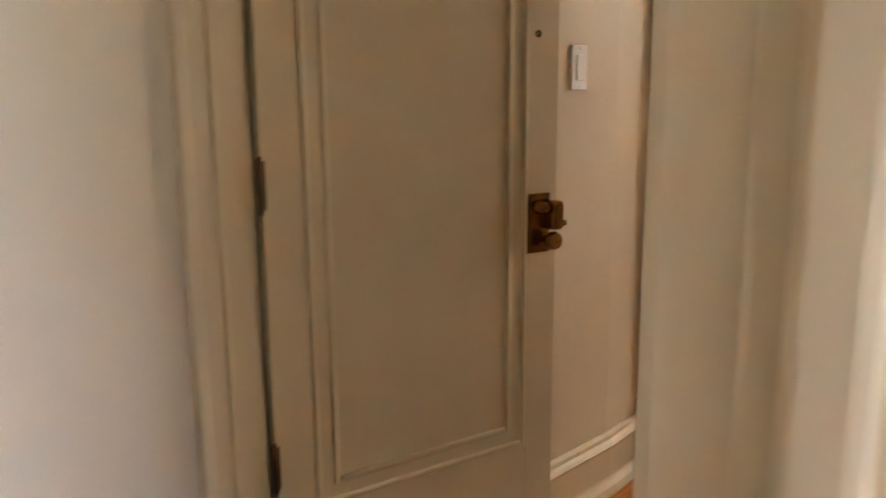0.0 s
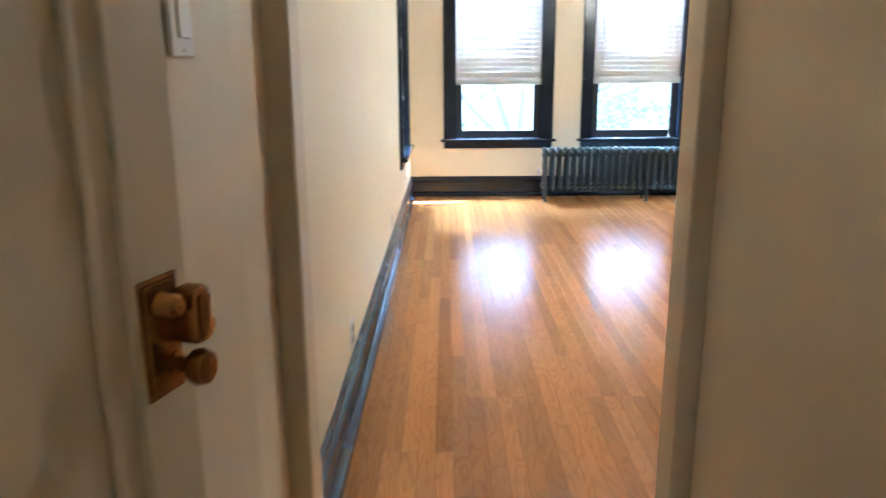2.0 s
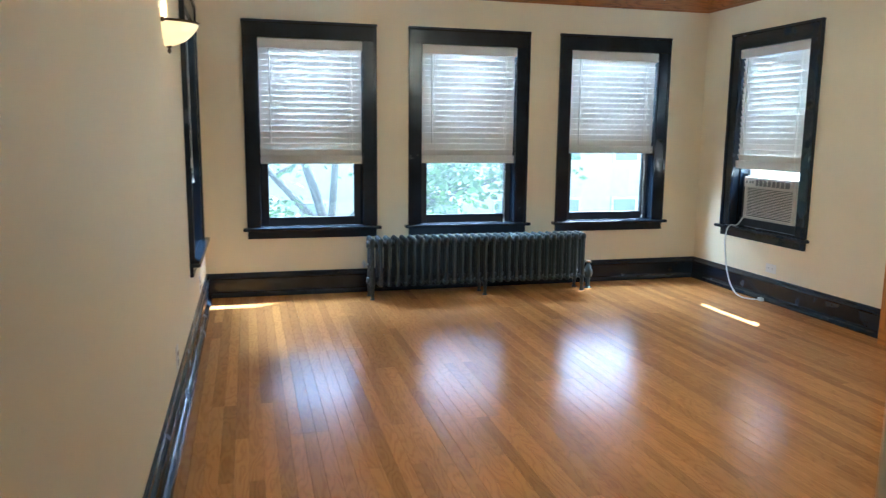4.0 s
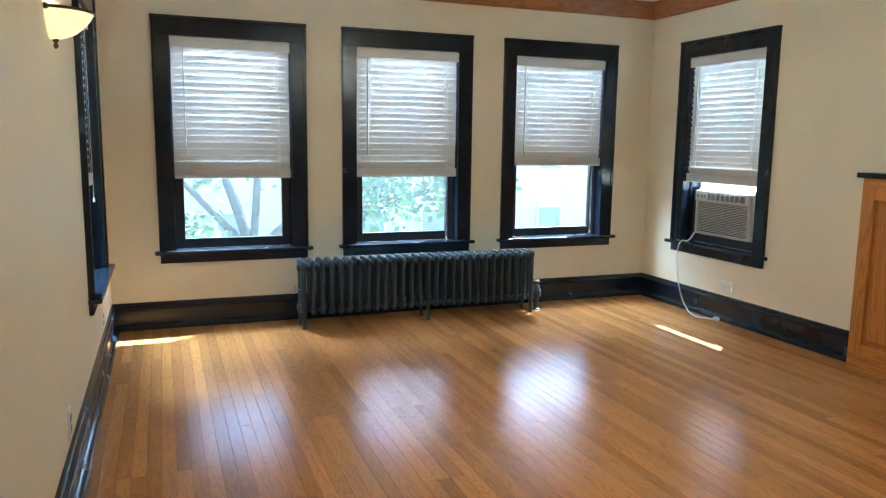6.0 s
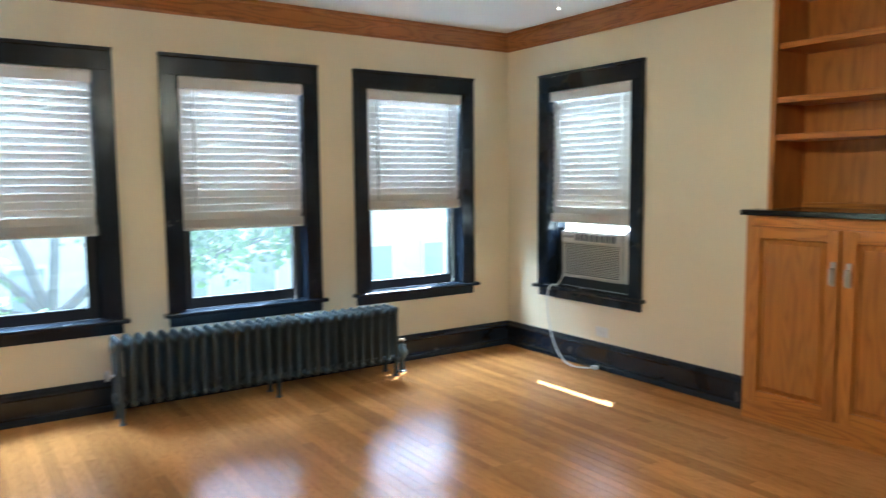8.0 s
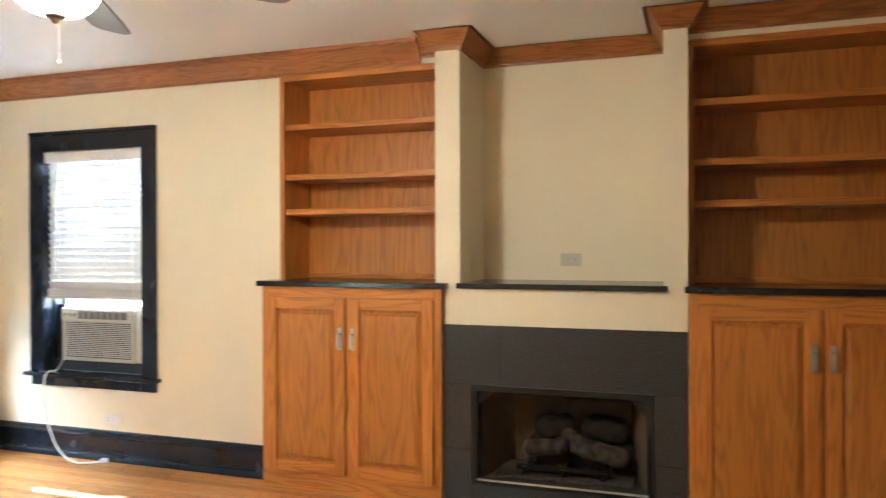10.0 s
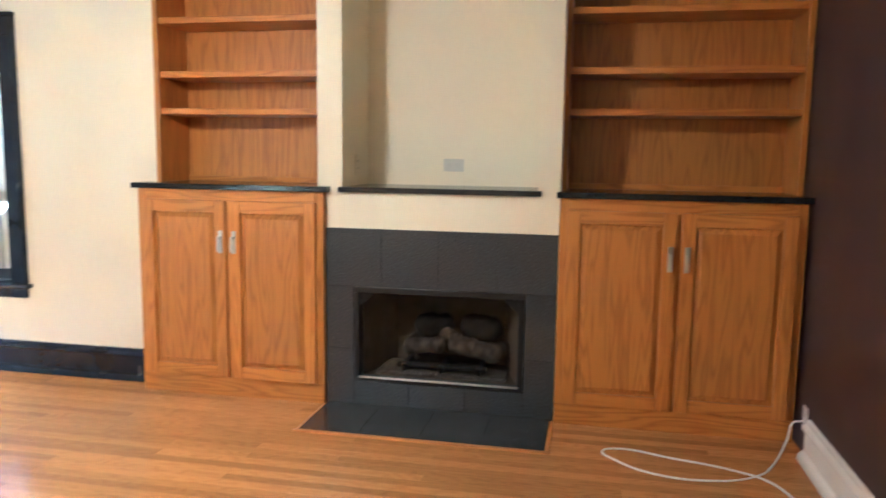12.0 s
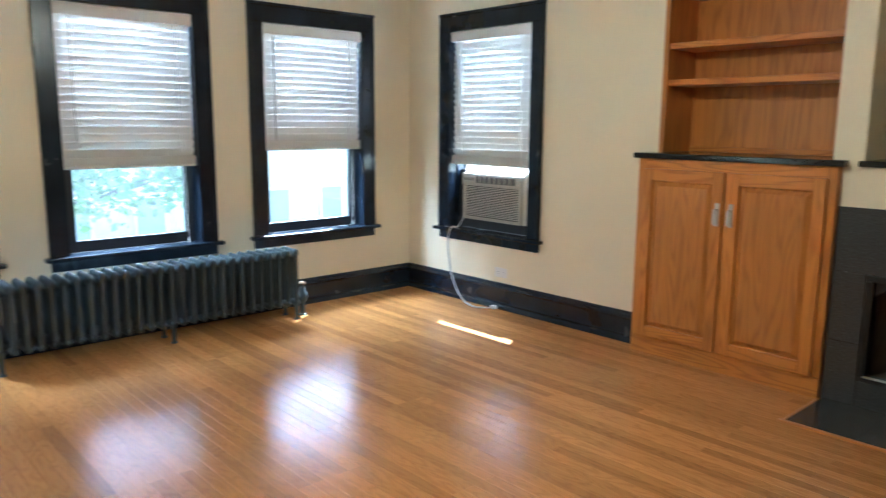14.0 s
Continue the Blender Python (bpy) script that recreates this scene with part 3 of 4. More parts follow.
# ---- window air conditioner ----
def air_conditioner(m):
    """Origin at the window's middle on the wall face; y runs outwards."""
    top = thing("air_conditioner", "almond plastic window air conditioner under a raised sash", "air conditioner", m)
    x0, x1, z0, z1, y0 = -0.335, 0.250, 0.600, 0.945, 0.060
    bm = bmesh.new()
    box(bm, (x0, y0 + 0.03, z0), (x1, 0.60, z1), 0.010)
    box(bm, (x0, y0 + 0.012, z0), (x0 + 0.022, y0 + 0.035, z1), 0.006)
    box(bm, (x1 - 0.022, y0 + 0.012, z0), (x1, y0 + 0.035, z1), 0.006)
    box(bm, (x0, y0 + 0.012, z0), (x1, y0 + 0.035, z0 + 0.022), 0.006)
    box(bm, (x0, y0 + 0.004, z1 - 0.085), (x1, y0 + 0.035, z1), 0.008)
    part("body", bm, ACBODY, top)
    for i in range(19):
        z = z0 + 0.030 + i * 0.0123
        bm = bmesh.new()
        box(bm, (x0 + 0.022, y0 + 0.016, z), (x1 - 0.022, y0 + 0.028, z + 0.0066), 0.002)
        part("grille_slat", bm, ACBODY, top)
    # Near-black sheet paints in the shade between the grille slats.
    slab("grille_gap_shade", (x0 + 0.02, y0 + 0.0285, z0 + 0.02), (x1 - 0.02, y0 + 0.0298, z1 - 0.08), DARK, top)
    slab("vent_opening", (x0 + 0.15, y0 + 0.0015, z1 - 0.068), (x1 - 0.045, y0 + 0.0045, z1 - 0.018), ACDARK, top)
    for i in range(4):
        z = z1 - 0.064 + i * 0.012
        slab("vent_louvre", (x0 + 0.152, y0 - 0.006, z), (x1 - 0.047, y0 + 0.004, z + 0.003), ACDARK, top)
    for i in range(7):
        x = x0 + 0.19 + i * 0.05
        slab("vent_divider", (x, y0 - 0.008, z1 - 0.066), (x + 0.004, y0 + 0.003, z1 - 0.020), ACBODY, top)
    slab("control_panel", (x0 + 0.02, y0 - 0.001, z1 - 0.066), (x0 + 0.135, y0 + 0.005, z1 - 0.020), ACBODY, top)
    for u in (0.035, 0.075, 0.108):
        slab("button", (x0 + u, y0 - 0.005, z1 - 0.052), (x0 + u + 0.016, y0, z1 - 0.032), ACDARK, top)
    slab("filler_panel", (x1, 0.10, z0), (0.392, 0.112, z1 + 0.02), ACBODY, top)
    slab("filler_panel", (-0.392, 0.10, z0), (x0, 0.112, z1 + 0.02), SASH, top)
    slab("support_bar", (-0.392, 0.085, CLEAR_Z0), (0.392, 0.30, z0), SASH, top)
    cable("power_cord", [(x0 + 0.03, 0.055, z0 + 0.005), (x0 + 0.02, 0.0, CLEAR_Z0 + 0.006), (x0 + 0.012, -0.050, CLEAR_Z0 + 0.006), (x0 + 0.010, -0.085, 0.46), (x0 + 0.03, -0.090, 0.30),
                         (x0 + 0.09, -0.100, 0.15), (x0 + 0.19, -0.120, 0.05), (x0 + 0.31, -0.135, 0.007), (x0 + 0.42, -0.110, 0.007), (x0 + 0.475, -0.080, 0.012)],
          0.0055, CORD, top, "grey power cord hanging to the floor")
    slab("plug", (x0 + 0.462, -0.088, 0.004), (x0 + 0.507, -0.058, 0.030), CORD, top, 0.006)
    return top


air_conditioner(WINDOWS[4][1])


# ---- outlets and switches ----
def plate(name, m, kind_of, label, material=WHITE, socket=None):
    """A wall plate: x along the wall, z up, y into the wall; origin at its centre."""
    top = thing(name, label, "outlet" if kind_of == "outlet" else "switch", m, group="wall plates")
    slab("cover", (-0.035, -0.006, -0.0575), (0.035, 0, 0.0575), material, top, 0.003)
    if kind_of == "outlet":
        for z in (-0.020, 0.020):
            bm = bmesh.new()
            box(bm, (-0.017, -0.0075, z - 0.014), (0.017, -0.006, z + 0.014), 0.004)
            face = part("socket", bm, socket or material, top)
            for x in (-0.007, 0.005):
                slab("slot", (x, -0.0079, z - 0.005), (x + 0.002, -0.0074, z + 0.006), DARK, face, 0)
    else:
        slab("rocker", (-0.016, -0.010, -0.033), (0.016, -0.006, 0.033), material, top, 0.003)
    for z in (-0.0485, 0.0485):
        bm = bmesh.new()
        tube(bm, (0, -0.0068, z), (0, -0.006, z), 0.003, seg=8)
        part("screw", bm, STEEL, top)
    return top


SIDE = pose(0, 0, 0, 0, 90, 0)
plate("wall_outlet", pose(W, 7.30, 0.262, 0, 0, 90), "outlet", "white wall plate with a brown outlet just above the navy baseboard", WHITE, BROWN)
plate("wall_outlet", pose(W, 9.28, 0.262, 0, 0, 90), "outlet", "white wall plate with a brown outlet just above the navy baseboard", WHITE, BROWN)
plate("wall_outlet", pose(W, 10.95, 0.262, 0, 0, 90), "outlet", "white wall plate with a brown outlet below the side window", WHITE, BROWN)
plate("wall_outlet", pose(E, 10.69, 0.258, 0, 0, -90) @ SIDE, "outlet", "white wall outlet set sideways above the baseboard")
plate("wall_outlet", pose(NICHE_BACK, 7.85, 1.268, 0, 0, -90) @ SIDE, "outlet", "cream wall outlet set sideways in the niche", ACBODY)
plate("wall_outlet", pose(4.93, NICHE[1], 1.265, 0, 0, 0), "outlet", "cream wall outlet on the niche's side", CREAM)
plate("wall_outlet", pose(4.53, S, 0.160, 0, 0, 180), "outlet", "white wall outlet on the dark wall")
plate("light_switch", pose(0.5335, 5.835, 1.265, 0, 0, 85.5), "switch", "white rocker light switch beside the foyer door")


# ---- wall lights ----
def sconce(m):
    """A half bowl of alabaster glass on the wall: x along the wall, y into it; origin at the bowl's rim."""
    top = thing("wall_sconce", "lit half-bowl wall light of amber alabaster glass", "wall light", m, group="wall sconces")
    bm = bmesh.new()
    outline = [(0.012, -0.104), (0.045, -0.098), (0.085, -0.080), (0.115, -0.054), (0.138, -0.025), (0.150, 0.0)]
    lathe(bm, outline, pose(0, 0, 0, 0, 0, 180) @ Matrix.Diagonal((1.0, 1.05, 1, 1)), 20, math.pi)
    part("glass_bowl", bm, SCONCE_GLASS, top, "glowing amber glass bowl", True)
    bm = bmesh.new()
    lathe(bm, [(0.150, -0.004), (0.154, -0.004), (0.155, 0.006), (0.150, 0.008)], pose(0, 0, 0, 0, 0, 180) @ Matrix.Diagonal((1.0, 1.05, 1, 1)), 20, math.pi)
    for s in (-1, 1):
        ball(bm, (s * 0.150, -0.008, 0.001), 0.012, seg=10)
    part("rim_band", bm, BRONZE, top, "dark bronze band", True)
    bm = bmesh.new()
    lathe(bm, [(0.002, -0.138), (0.009, -0.131), (0.010, -0.123), (0.005, -0.116), (0.012, -0.108), (0.014, -0.100)], Matrix.Translation((0, -0.018, 0)), 12)
    part("finial", bm, BRONZE, top, "bronze finial", True)
    slab("back_plate", (-0.06, -0.010, -0.085), (0.06, 0.0, -0.01), BRONZE, top, 0.003)
    bm = bmesh.new()
    ball(bm, (0, -0.060, -0.030), 0.022, (1, 1, 1.4), 10)
    part("bulb", bm, BULB, top, "lit bulb", True)
    return top


BULB = glowing("lit_bulb", (1.0, 0.60, 0.26), 32.0)
for y in (7.45, 9.42):
    sconce(pose(W, y, 1.735, 0, 0, 90) @ Matrix.Scale(0.92, 4))


# ---- ceiling fan ----
def ceiling_fan(m, start):
    """Origin on the ceiling."""
    top = thing("ceiling_fan", "bronze ceiling fan with grey blades and a lit glass bowl", "ceiling fan", m)
    bm = bmesh.new()
    lathe(bm, [(0.002, 0.0), (0.070, 0.0), (0.068, -0.030), (0.045, -0.060), (0.016, -0.070), (0.013, -0.150)], None, 20)
    part("canopy", bm, BRONZE, top, "", True)
    bm = bmesh.new()
    lathe(bm, [(0.013, -0.150), (0.080, -0.165), (0.120, -0.200), (0.130, -0.250), (0.120, -0.300), (0.085, -0.330), (0.085, -0.375), (0.10, -0.380), (0.10, -0.395), (0.002, -0.395)], None, 24)
    part("motor", bm, BRONZE, top, "", True)
    bm = bmesh.new()
    lathe(bm, [(0.112, -0.375), (0.114, -0.382), (0.111, -0.403), (0.099, -0.428), (0.076, -0.450), (0.042, -0.463), (0.012, -0.466)], None, 28)
    part("glass_bowl", bm, FAN_GLASS, top, "glowing frosted glass bowl", True)
    bm = bmesh.new()
    lathe(bm, [(0.030, -0.462), (0.030, -0.468), (0.014, -0.474), (0.010, -0.482), (0.003, -0.488)], None, 14)
    part("finial", bm, BRONZE, top, "bronze finial", True)
    bm = bmesh.new()
    tube(bm, (0.012, 0, -0.585), (0.010, 0, -0.472), 0.0014, seg=6)
    ball(bm, (0.012, 0, -0.59), 0.005, seg=8)
    part("pull_chain", bm, STEEL, top)
    bm = bmesh.new()
    pts = [(0.19, 0.045), (0.26, 0.058), (0.52, 0.068), (0.62, 0.066), (0.65, 0.045), (0.655, 0.0), (0.65, -0.045), (0.62, -0.066), (0.52, -0.068), (0.26, -0.058), (0.19, -0.045)]
    lower = [bm.verts.new((x, y, -0.003)) for x, y in pts]
    upper = [bm.verts.new((x, y, 0.003)) for x, y in pts]
    bm.faces.new(lower)
    bm.faces.new(list(reversed(upper)))
    for i in range(len(pts)):
        j = (i + 1) % len(pts)
        bm.faces.new((lower[i], upper[i], upper[j], lower[j]))
    bmesh.ops.recalc_face_normals(bm, faces=bm.faces)
    blade_mesh = as_mesh("blade", bm, BLADE)
    bm = bmesh.new()
    box(bm, (0.10, -0.016, -0.006), (0.24, 0.016, 0.0), 0.003)
    box(bm, (0.20, -0.045, -0.007), (0.25, 0.045, -0.003), 0.002)
    iron_mesh = as_mesh("blade_iron", bm, BRONZE)
    for k in range(5):
        mm = pose(0, 0, -0.322, 0, 0, start + 72 * k) @ pose(0, 0, 0, 11, 0, 0)
        b = new("blade", blade_mesh)
        b.parent = top
        b.matrix_local = mm
        g = new("blade_iron", iron_mesh)
        g.parent = b
    return top


ceiling_fan(pose(2.65, 8.87, CEILING), 30)


# ---- built-in cabinets ----
def cabinet_door(parent, y0, y1, z0, z1, x, handle_at):
    """A raised-panel door in the plane x, opening side given by the handle's y."""
    f = 0.062
    bm = bmesh.new()
    box(bm, (x, y0, z0), (x + 0.020, y0 + f, z1), 0.003)
    box(bm, (x, y1 - f, z0), (x + 0.020, y1, z1), 0.003)
    door = part("door", bm, OAK_V, parent)
    for a, b in ((z0, z0 + f), (z1 - f, z1)):
        slab("rail", (x + 0.0006, y0 + f, a), (x + 0.020, y1 - f, b), OAK_H, door, 0.003)
    bm = bmesh.new()
    ya, yb, za, zb = y0 + f - 0.004, y1 - f + 0.004, z0 + f - 0.004, z1 - f + 0.004
    d = 0.034
    o = [bm.verts.new(p) for p in ((x + 0.018, ya, za), (x + 0.018, yb, za), (x + 0.018, yb, zb), (x + 0.018, ya, zb))]
    g = [bm.verts.new((x + 0.0185, y, z)) for y, z in ((ya + 0.010, za + 0.010), (yb - 0.010, za + 0.010), (yb - 0.010, zb - 0.010), (ya + 0.010, zb - 0.010))]
    i = [bm.verts.new((x + 0.003, y, z)) for y, z in ((ya + d, za + d), (yb - d, za + d), (yb - d, zb - d), (ya + d, zb - d))]
    for p, q in ((o, g), (g, i)):
        for k in range(4):
            bm.faces.new((p[k], p[(k + 1) % 4], q[(k + 1) % 4], q[k]))
    bm.faces.new(i)
    bmesh.ops.recalc_face_normals(bm, faces=bm.faces)
    part("raised_panel", bm, OAK_V, door)
    bm = bmesh.new()
    zh = z1 - 0.218
    box(bm, (x - 0.005, handle_at - 0.012, zh - 0.060), (x, handle_at + 0.012, zh + 0.060), 0.002)
    box(bm, (x - 0.028, handle_at - 0.008, zh + 0.018), (x - 0.004, handle_at + 0.008, zh + 0.030), 0.003)
    box(bm, (x - 0.030, handle_at - 0.009, zh - 0.050), (x - 0.022, handle_at + 0.009, zh + 0.030), 0.003)
    part("handle", bm, STEEL, door, "brushed nickel pull")
    return door


def base_cabinet(y0, y1):
    top = thing("base_cabinet", "honey oak two-door cabinet beside the fireplace", "cabinet", None, group="built-in cabinets")
    xf = 4.652
    bm = bmesh.new()
    box(bm, (xf + 0.012, y0 + 0.02, 0.0), (5.1, y1 - 0.02, 1.12))
    part("carcass", bm, OAK_V, top)
    slab("side_panel", (xf + 0.010, y0, 0.0), (5.1, y0 + 0.02, 1.124), OAK_V, top)
    slab("side_panel", (xf + 0.010, y1 - 0.02, 0.0), (5.1, y1, 1.124), OAK_V, top)
    for a, b in ((y0, y0 + 0.045), (y1 - 0.045, y1)):
        slab("stile", (xf, a, 0.105), (xf + 0.02, b, 1.124), OAK_V, top)
    slab("top_rail", (xf + 0.0004, y0 + 0.045, 1.060), (xf + 0.02, y1 - 0.045, 1.124), OAK_H, top)
    slab("plinth", (xf - 0.002, y0 + 0.0, 0.0), (xf + 0.02, y1, 0.105), OAK_H, top, 0.003)
    mid = (y0 + y1) / 2
    cabinet_door(top, y0 + 0.038, mid - 0.011, 0.110, 1.068, xf - 0.021, mid - 0.038)
    cabinet_door(top, mid + 0.011, y1 - 0.038, 0.110, 1.068, xf - 0.021, mid + 0.038)
    slab("centre_stile", (xf + 0.0002, mid - 0.03, 0.105), (xf + 0.02, mid + 0.03, 1.060), OAK_V, top)
    return top


base_cabinet(8.440, 9.500)
base_cabinet(6.118, 7.232)


# each top runs round the chimney breast beside its bookcase
for y0, y1, ya, yb, a, b in ((8.412, 9.528, 8.440, 9.528, *HUTCH_N), (6.102, 7.250, 6.102, 7.232, *HUTCH_S)):
    bm = bmesh.new()
    box(bm, (4.628, y0, 1.125), (BREAST - 0.001, y1, MANTEL), 0.004)
    box(bm, (BREAST - 0.004, ya, 1.1253), (E - 0.001, yb, MANTEL - 0.0003))
    box(bm, (E - 0.004, a + 0.002, 1.1256), (HUTCH_BACK - 0.002, b - 0.002, MANTEL - 0.0006))
    tagged(part("countertop", bm, GRANITE), "polished black granite top on the oak cabinet", "countertop", "granite tops")


def bookcase(y0, y1):
    top = thing("bookcase", "honey oak built-in bookcase with three empty shelves", "bookcase", None, group="built-in bookcases")
    z0, z1, t = MANTEL, 2.322, 0.022
    for a in (y0, y1 - t):
        slab("side_panel", (E + 0.010, a, z0), (HUTCH_BACK, a + t, z1), OAK_V, top)
    slab("back_panel", (HUTCH_BACK - 0.02, y0 + t, z0), (HUTCH_BACK, y1 - t, z1), OAK_V, top)
    slab("top_panel", (E + 0.010, y0 + t, z1 - 0.022), (HUTCH_BACK - 0.02, y1 - t, z1), OAK_H, top)
    for a, b in ((y0, y0 + 0.028), (y1 - 0.028, y1)):
        slab("stile", (E - 0.008, a, z0), (E + 0.012, b, z1), OAK_V, top)
    slab("head_rail", (E - 0.0075, y0 + 0.028, 2.292), (E + 0.012, y1 - 0.028, z1 + 0.004), OAK_H, top)
    for z in (1.560, 1.760, 2.048):
        slab("shelf", (E + 0.014, y0 + t + 0.002, z - 0.034), (HUTCH_BACK - 0.022, y1 - t - 0.002, z), OAK_H, top, 0.004)
    slab("back_rail", (HUTCH_BACK - 0.034, y0 + t, z0), (HUTCH_BACK - 0.02, y1 - t, z0 + 0.03), OAK_H, top)
    return top


bookcase(*HUTCH_N)
bookcase(*HUTCH_S)

# ---- fireplace ----
bm = bmesh.new()
box(bm, (4.664, 7.325, MANTEL - 0.028), (BREAST, 8.366, MANTEL), 0.004)
box(bm, (BREAST - 0.004, NICHE[0] + 0.001, MANTEL - 0.0275), (NICHE_BACK - 0.001, NICHE[1] - 0.001, MANTEL - 0.0005))
tagged(part("mantel_shelf", bm, GRANITE), "polished black granite shelf across the niche", "mantel shelf")


def fireplace():
    top = thing("fireplace", "gas fireplace in a charcoal granite tile surround", "fireplace")
    y0, y1, z0, z1 = FIRE
    ya, yb = 7.236, 8.436
    slab("backing", (BREAST - 0.002, ya, 0), (BREAST + 0.08, y0 - 0.01, TILE_TOP), GROUT, top, 0)
    slab("backing", (BREAST - 0.002, y1 + 0.01, 0), (BREAST + 0.08, yb, TILE_TOP), GROUT, top, 0)
    slab("backing", (BREAST - 0.002, y0 - 0.01, z1 + 0.01), (BREAST + 0.08, y1 + 0.01, TILE_TOP), GROUT, top, 0)
    slab("backing", (BREAST - 0.002, y0 - 0.01, 0), (BREAST + 0.08, y1 + 0.01, z0 - 0.01), GROUT, top, 0)
    step = (yb - ya) / 4
    g = 0.0008
    for k in range(4):
        slab("tile", (BREAST - 0.012, ya + k * step + g, z1 + 0.006), (BREAST - 0.001, ya + (k + 1) * step - g, TILE_TOP), TILE, top, 0.001)
    for a, b in ((ya, y0 - 0.006), (y1 + 0.006, yb)):
        slab("tile", (BREAST - 0.012, a + g, 0.305), (BREAST - 0.001, b - g, z1 + 0.0045), TILE, top, 0.001)
        slab("tile", (BREAST - 0.012, a + g, 0.0), (BREAST - 0.001, b - g, 0.3035), TILE, top, 0.001)
    for k in range(3):
        w = (y1 - y0 + 0.012) / 3
        slab("tile", (BREAST - 0.012, y0 - 0.006 + k * w + g, 0.0), (BREAST - 0.001, y0 - 0.006 + (k + 1) * w - g, z0 - 0.006), TILE, top, 0.001)
    bm = bmesh.new()
    t = 0.026
    box(bm, (BREAST - 0.016, y0 - 0.004, z1 - t), (BREAST + 0.05, y1 + 0.004, z1 + 0.004), 0.003)
    box(bm, (BREAST - 0.016, y0 - 0.004, z0 - 0.004), (BREAST + 0.05, y1 + 0.004, z0 + 0.016), 0.003)
    box(bm, (BREAST - 0.016, y0 - 0.004, z0 + 0.0162), (BREAST + 0.05, y0 + t, z1 - t - 0.0002), 0.003)
    box(bm, (BREAST - 0.016, y1 - t, z0 + 0.0162), (BREAST + 0.05, y1 + 0.004, z1 - t - 0.0002), 0.003)
    for s, y in ((1, y0 + t), (-1, y1 - t)):
        v = [bm.verts.new(p) for p in ((BREAST + 0.004, y, z1 - t), (BREAST + 0.004, y + s * 0.085, z1 - t), (BREAST + 0.004, y, z1 - t - 0.075))]
        w2 = [bm.verts.new((p.co.x + 0.01, p.co.y, p.co.z)) for p in v]
        bm.faces.new(v)
        bm.faces.new(list(reversed(w2)))
    part("frame", bm, BLACK, top, "black metal frame")
    slab("bottom_trim", (BREAST - 0.019, y0 + 0.02, z0 + 0.014), (BREAST - 0.010, y1 - 0.02, z0 + 0.024), STEEL, top, 0.002)
    bm = bmesh.new()
    q = [(BREAST + 0.05, y0 + t), (BREAST + 0.38, y0 + 0.13), (BREAST + 0.38, y1 - 0.13), (BREAST + 0.05, y1 - t)]
    low = [bm.verts.new((x, y, z0 + 0.012)) for x, y in q]
    high = [bm.verts.new((x, y, z1 - 0.01)) for x, y in q]
    for k in range(3):
        bm.faces.new((low[k], low[k + 1], high[k + 1], high[k]))
    bm.faces.new(high)
    bm.faces.new(low)
    part("firebox", bm, BRICKLINE, top, "sooty tan firebox lining")
    slab("ember_bed", (BREAST + 0.07, y0 + 0.09, z0 + 0.013), (BREAST + 0.34, y1 - 0.09, z0 + 0.035), ASH, top, 0.01)
    bm = bmesh.new()
    tube(bm, (BREAST + 0.12, y0 + 0.20, z0 + 0.065), (BREAST + 0.12, y1 - 0.20, z0 + 0.065), 0.016)
    for y in (y0 + 0.24, (y0 + y1) / 2, y1 - 0.24):
        box(bm, (BREAST + 0.09, y - 0.012, z0 + 0.03), (BREAST + 0.30, y + 0.012, z0 + 0.075), 0.004)
    part("burner", bm, BLACK, top, "black gas burner and grate")
    for a, b, r, stuff in (((0.27, 0.46, 0.262), (0.25, 0.55, 0.256), 0.068, CHARRED), ((0.27, 0.20, 0.250), (0.25, 0.30, 0.266), 0.072, CHARRED),
                           ((0.15, 0.47, 0.178), (0.17, 0.62, 0.152), 0.046, LOG), ((0.14, 0.17, 0.150), (0.17, 0.37, 0.182), 0.050, LOG),
                           ((0.15, 0.36, 0.215), (0.26, 0.47, 0.235), 0.030, LOG), ((0.29, 0.15, 0.13), (0.30, 0.62, 0.14), 0.055, CHARRED)):
        bm = bmesh.new()
        pa, pb = Vector((BREAST + a[0], y0 + a[1], z0 + a[2])), Vector((BREAST + b[0], y0 + b[1], z0 + b[2]))
        for i in range(9):
            c = pa.lerp(pb, i / 8)
            ball(bm, c, r * (0.95 + 0.16 * noise.noise(c * 16)), seg=14)
        for v in bm.verts:
            v.co += v.normal * 0.012 * noise.noise(v.co * 45)
        part("log", bm, stuff, top, "", True)
    bm = bmesh.new()
    box(bm, (BREAST + 0.052, y0 + t, z0 + 0.014), (BREAST + 0.055, y1 - t, z1 - t))
    part("glass_front", bm, FIREGLASS, top, "smoked glass").visible_shadow = False
    return top


fireplace()


def hearth():
    top = thing("hearth", "charcoal granite hearth set in the floor with an oak border", "hearth")
    x0, x1, ya, yb = 4.262, BREAST - 0.012, 7.250, 8.425
    slab("bed", (x0, ya, 0.0), (x1, yb, 0.004), GROUT, top, 0)
    step = (yb - ya) / 4
    for k in range(4):
        slab("tile", (x0 + 0.001, ya + k * step + 0.001, 0.002), (x1 - 0.0005, ya + (k + 1) * step - 0.001, 0.009), TILE, top, 0.0015)
    slab("border", (x0 - 0.024, ya - 0.024, 0.0), (x0, yb + 0.024, 0.010), OAK_H, top, 0.003)
    slab("border", (x0, yb, 0.0), (4.652, yb + 0.013, 0.0095), OAK_X, top, 0.003)
    slab("border", (x0, ya - 0.018, 0.0), (4.652, ya, 0.0095), OAK_X, top, 0.003)
    return top


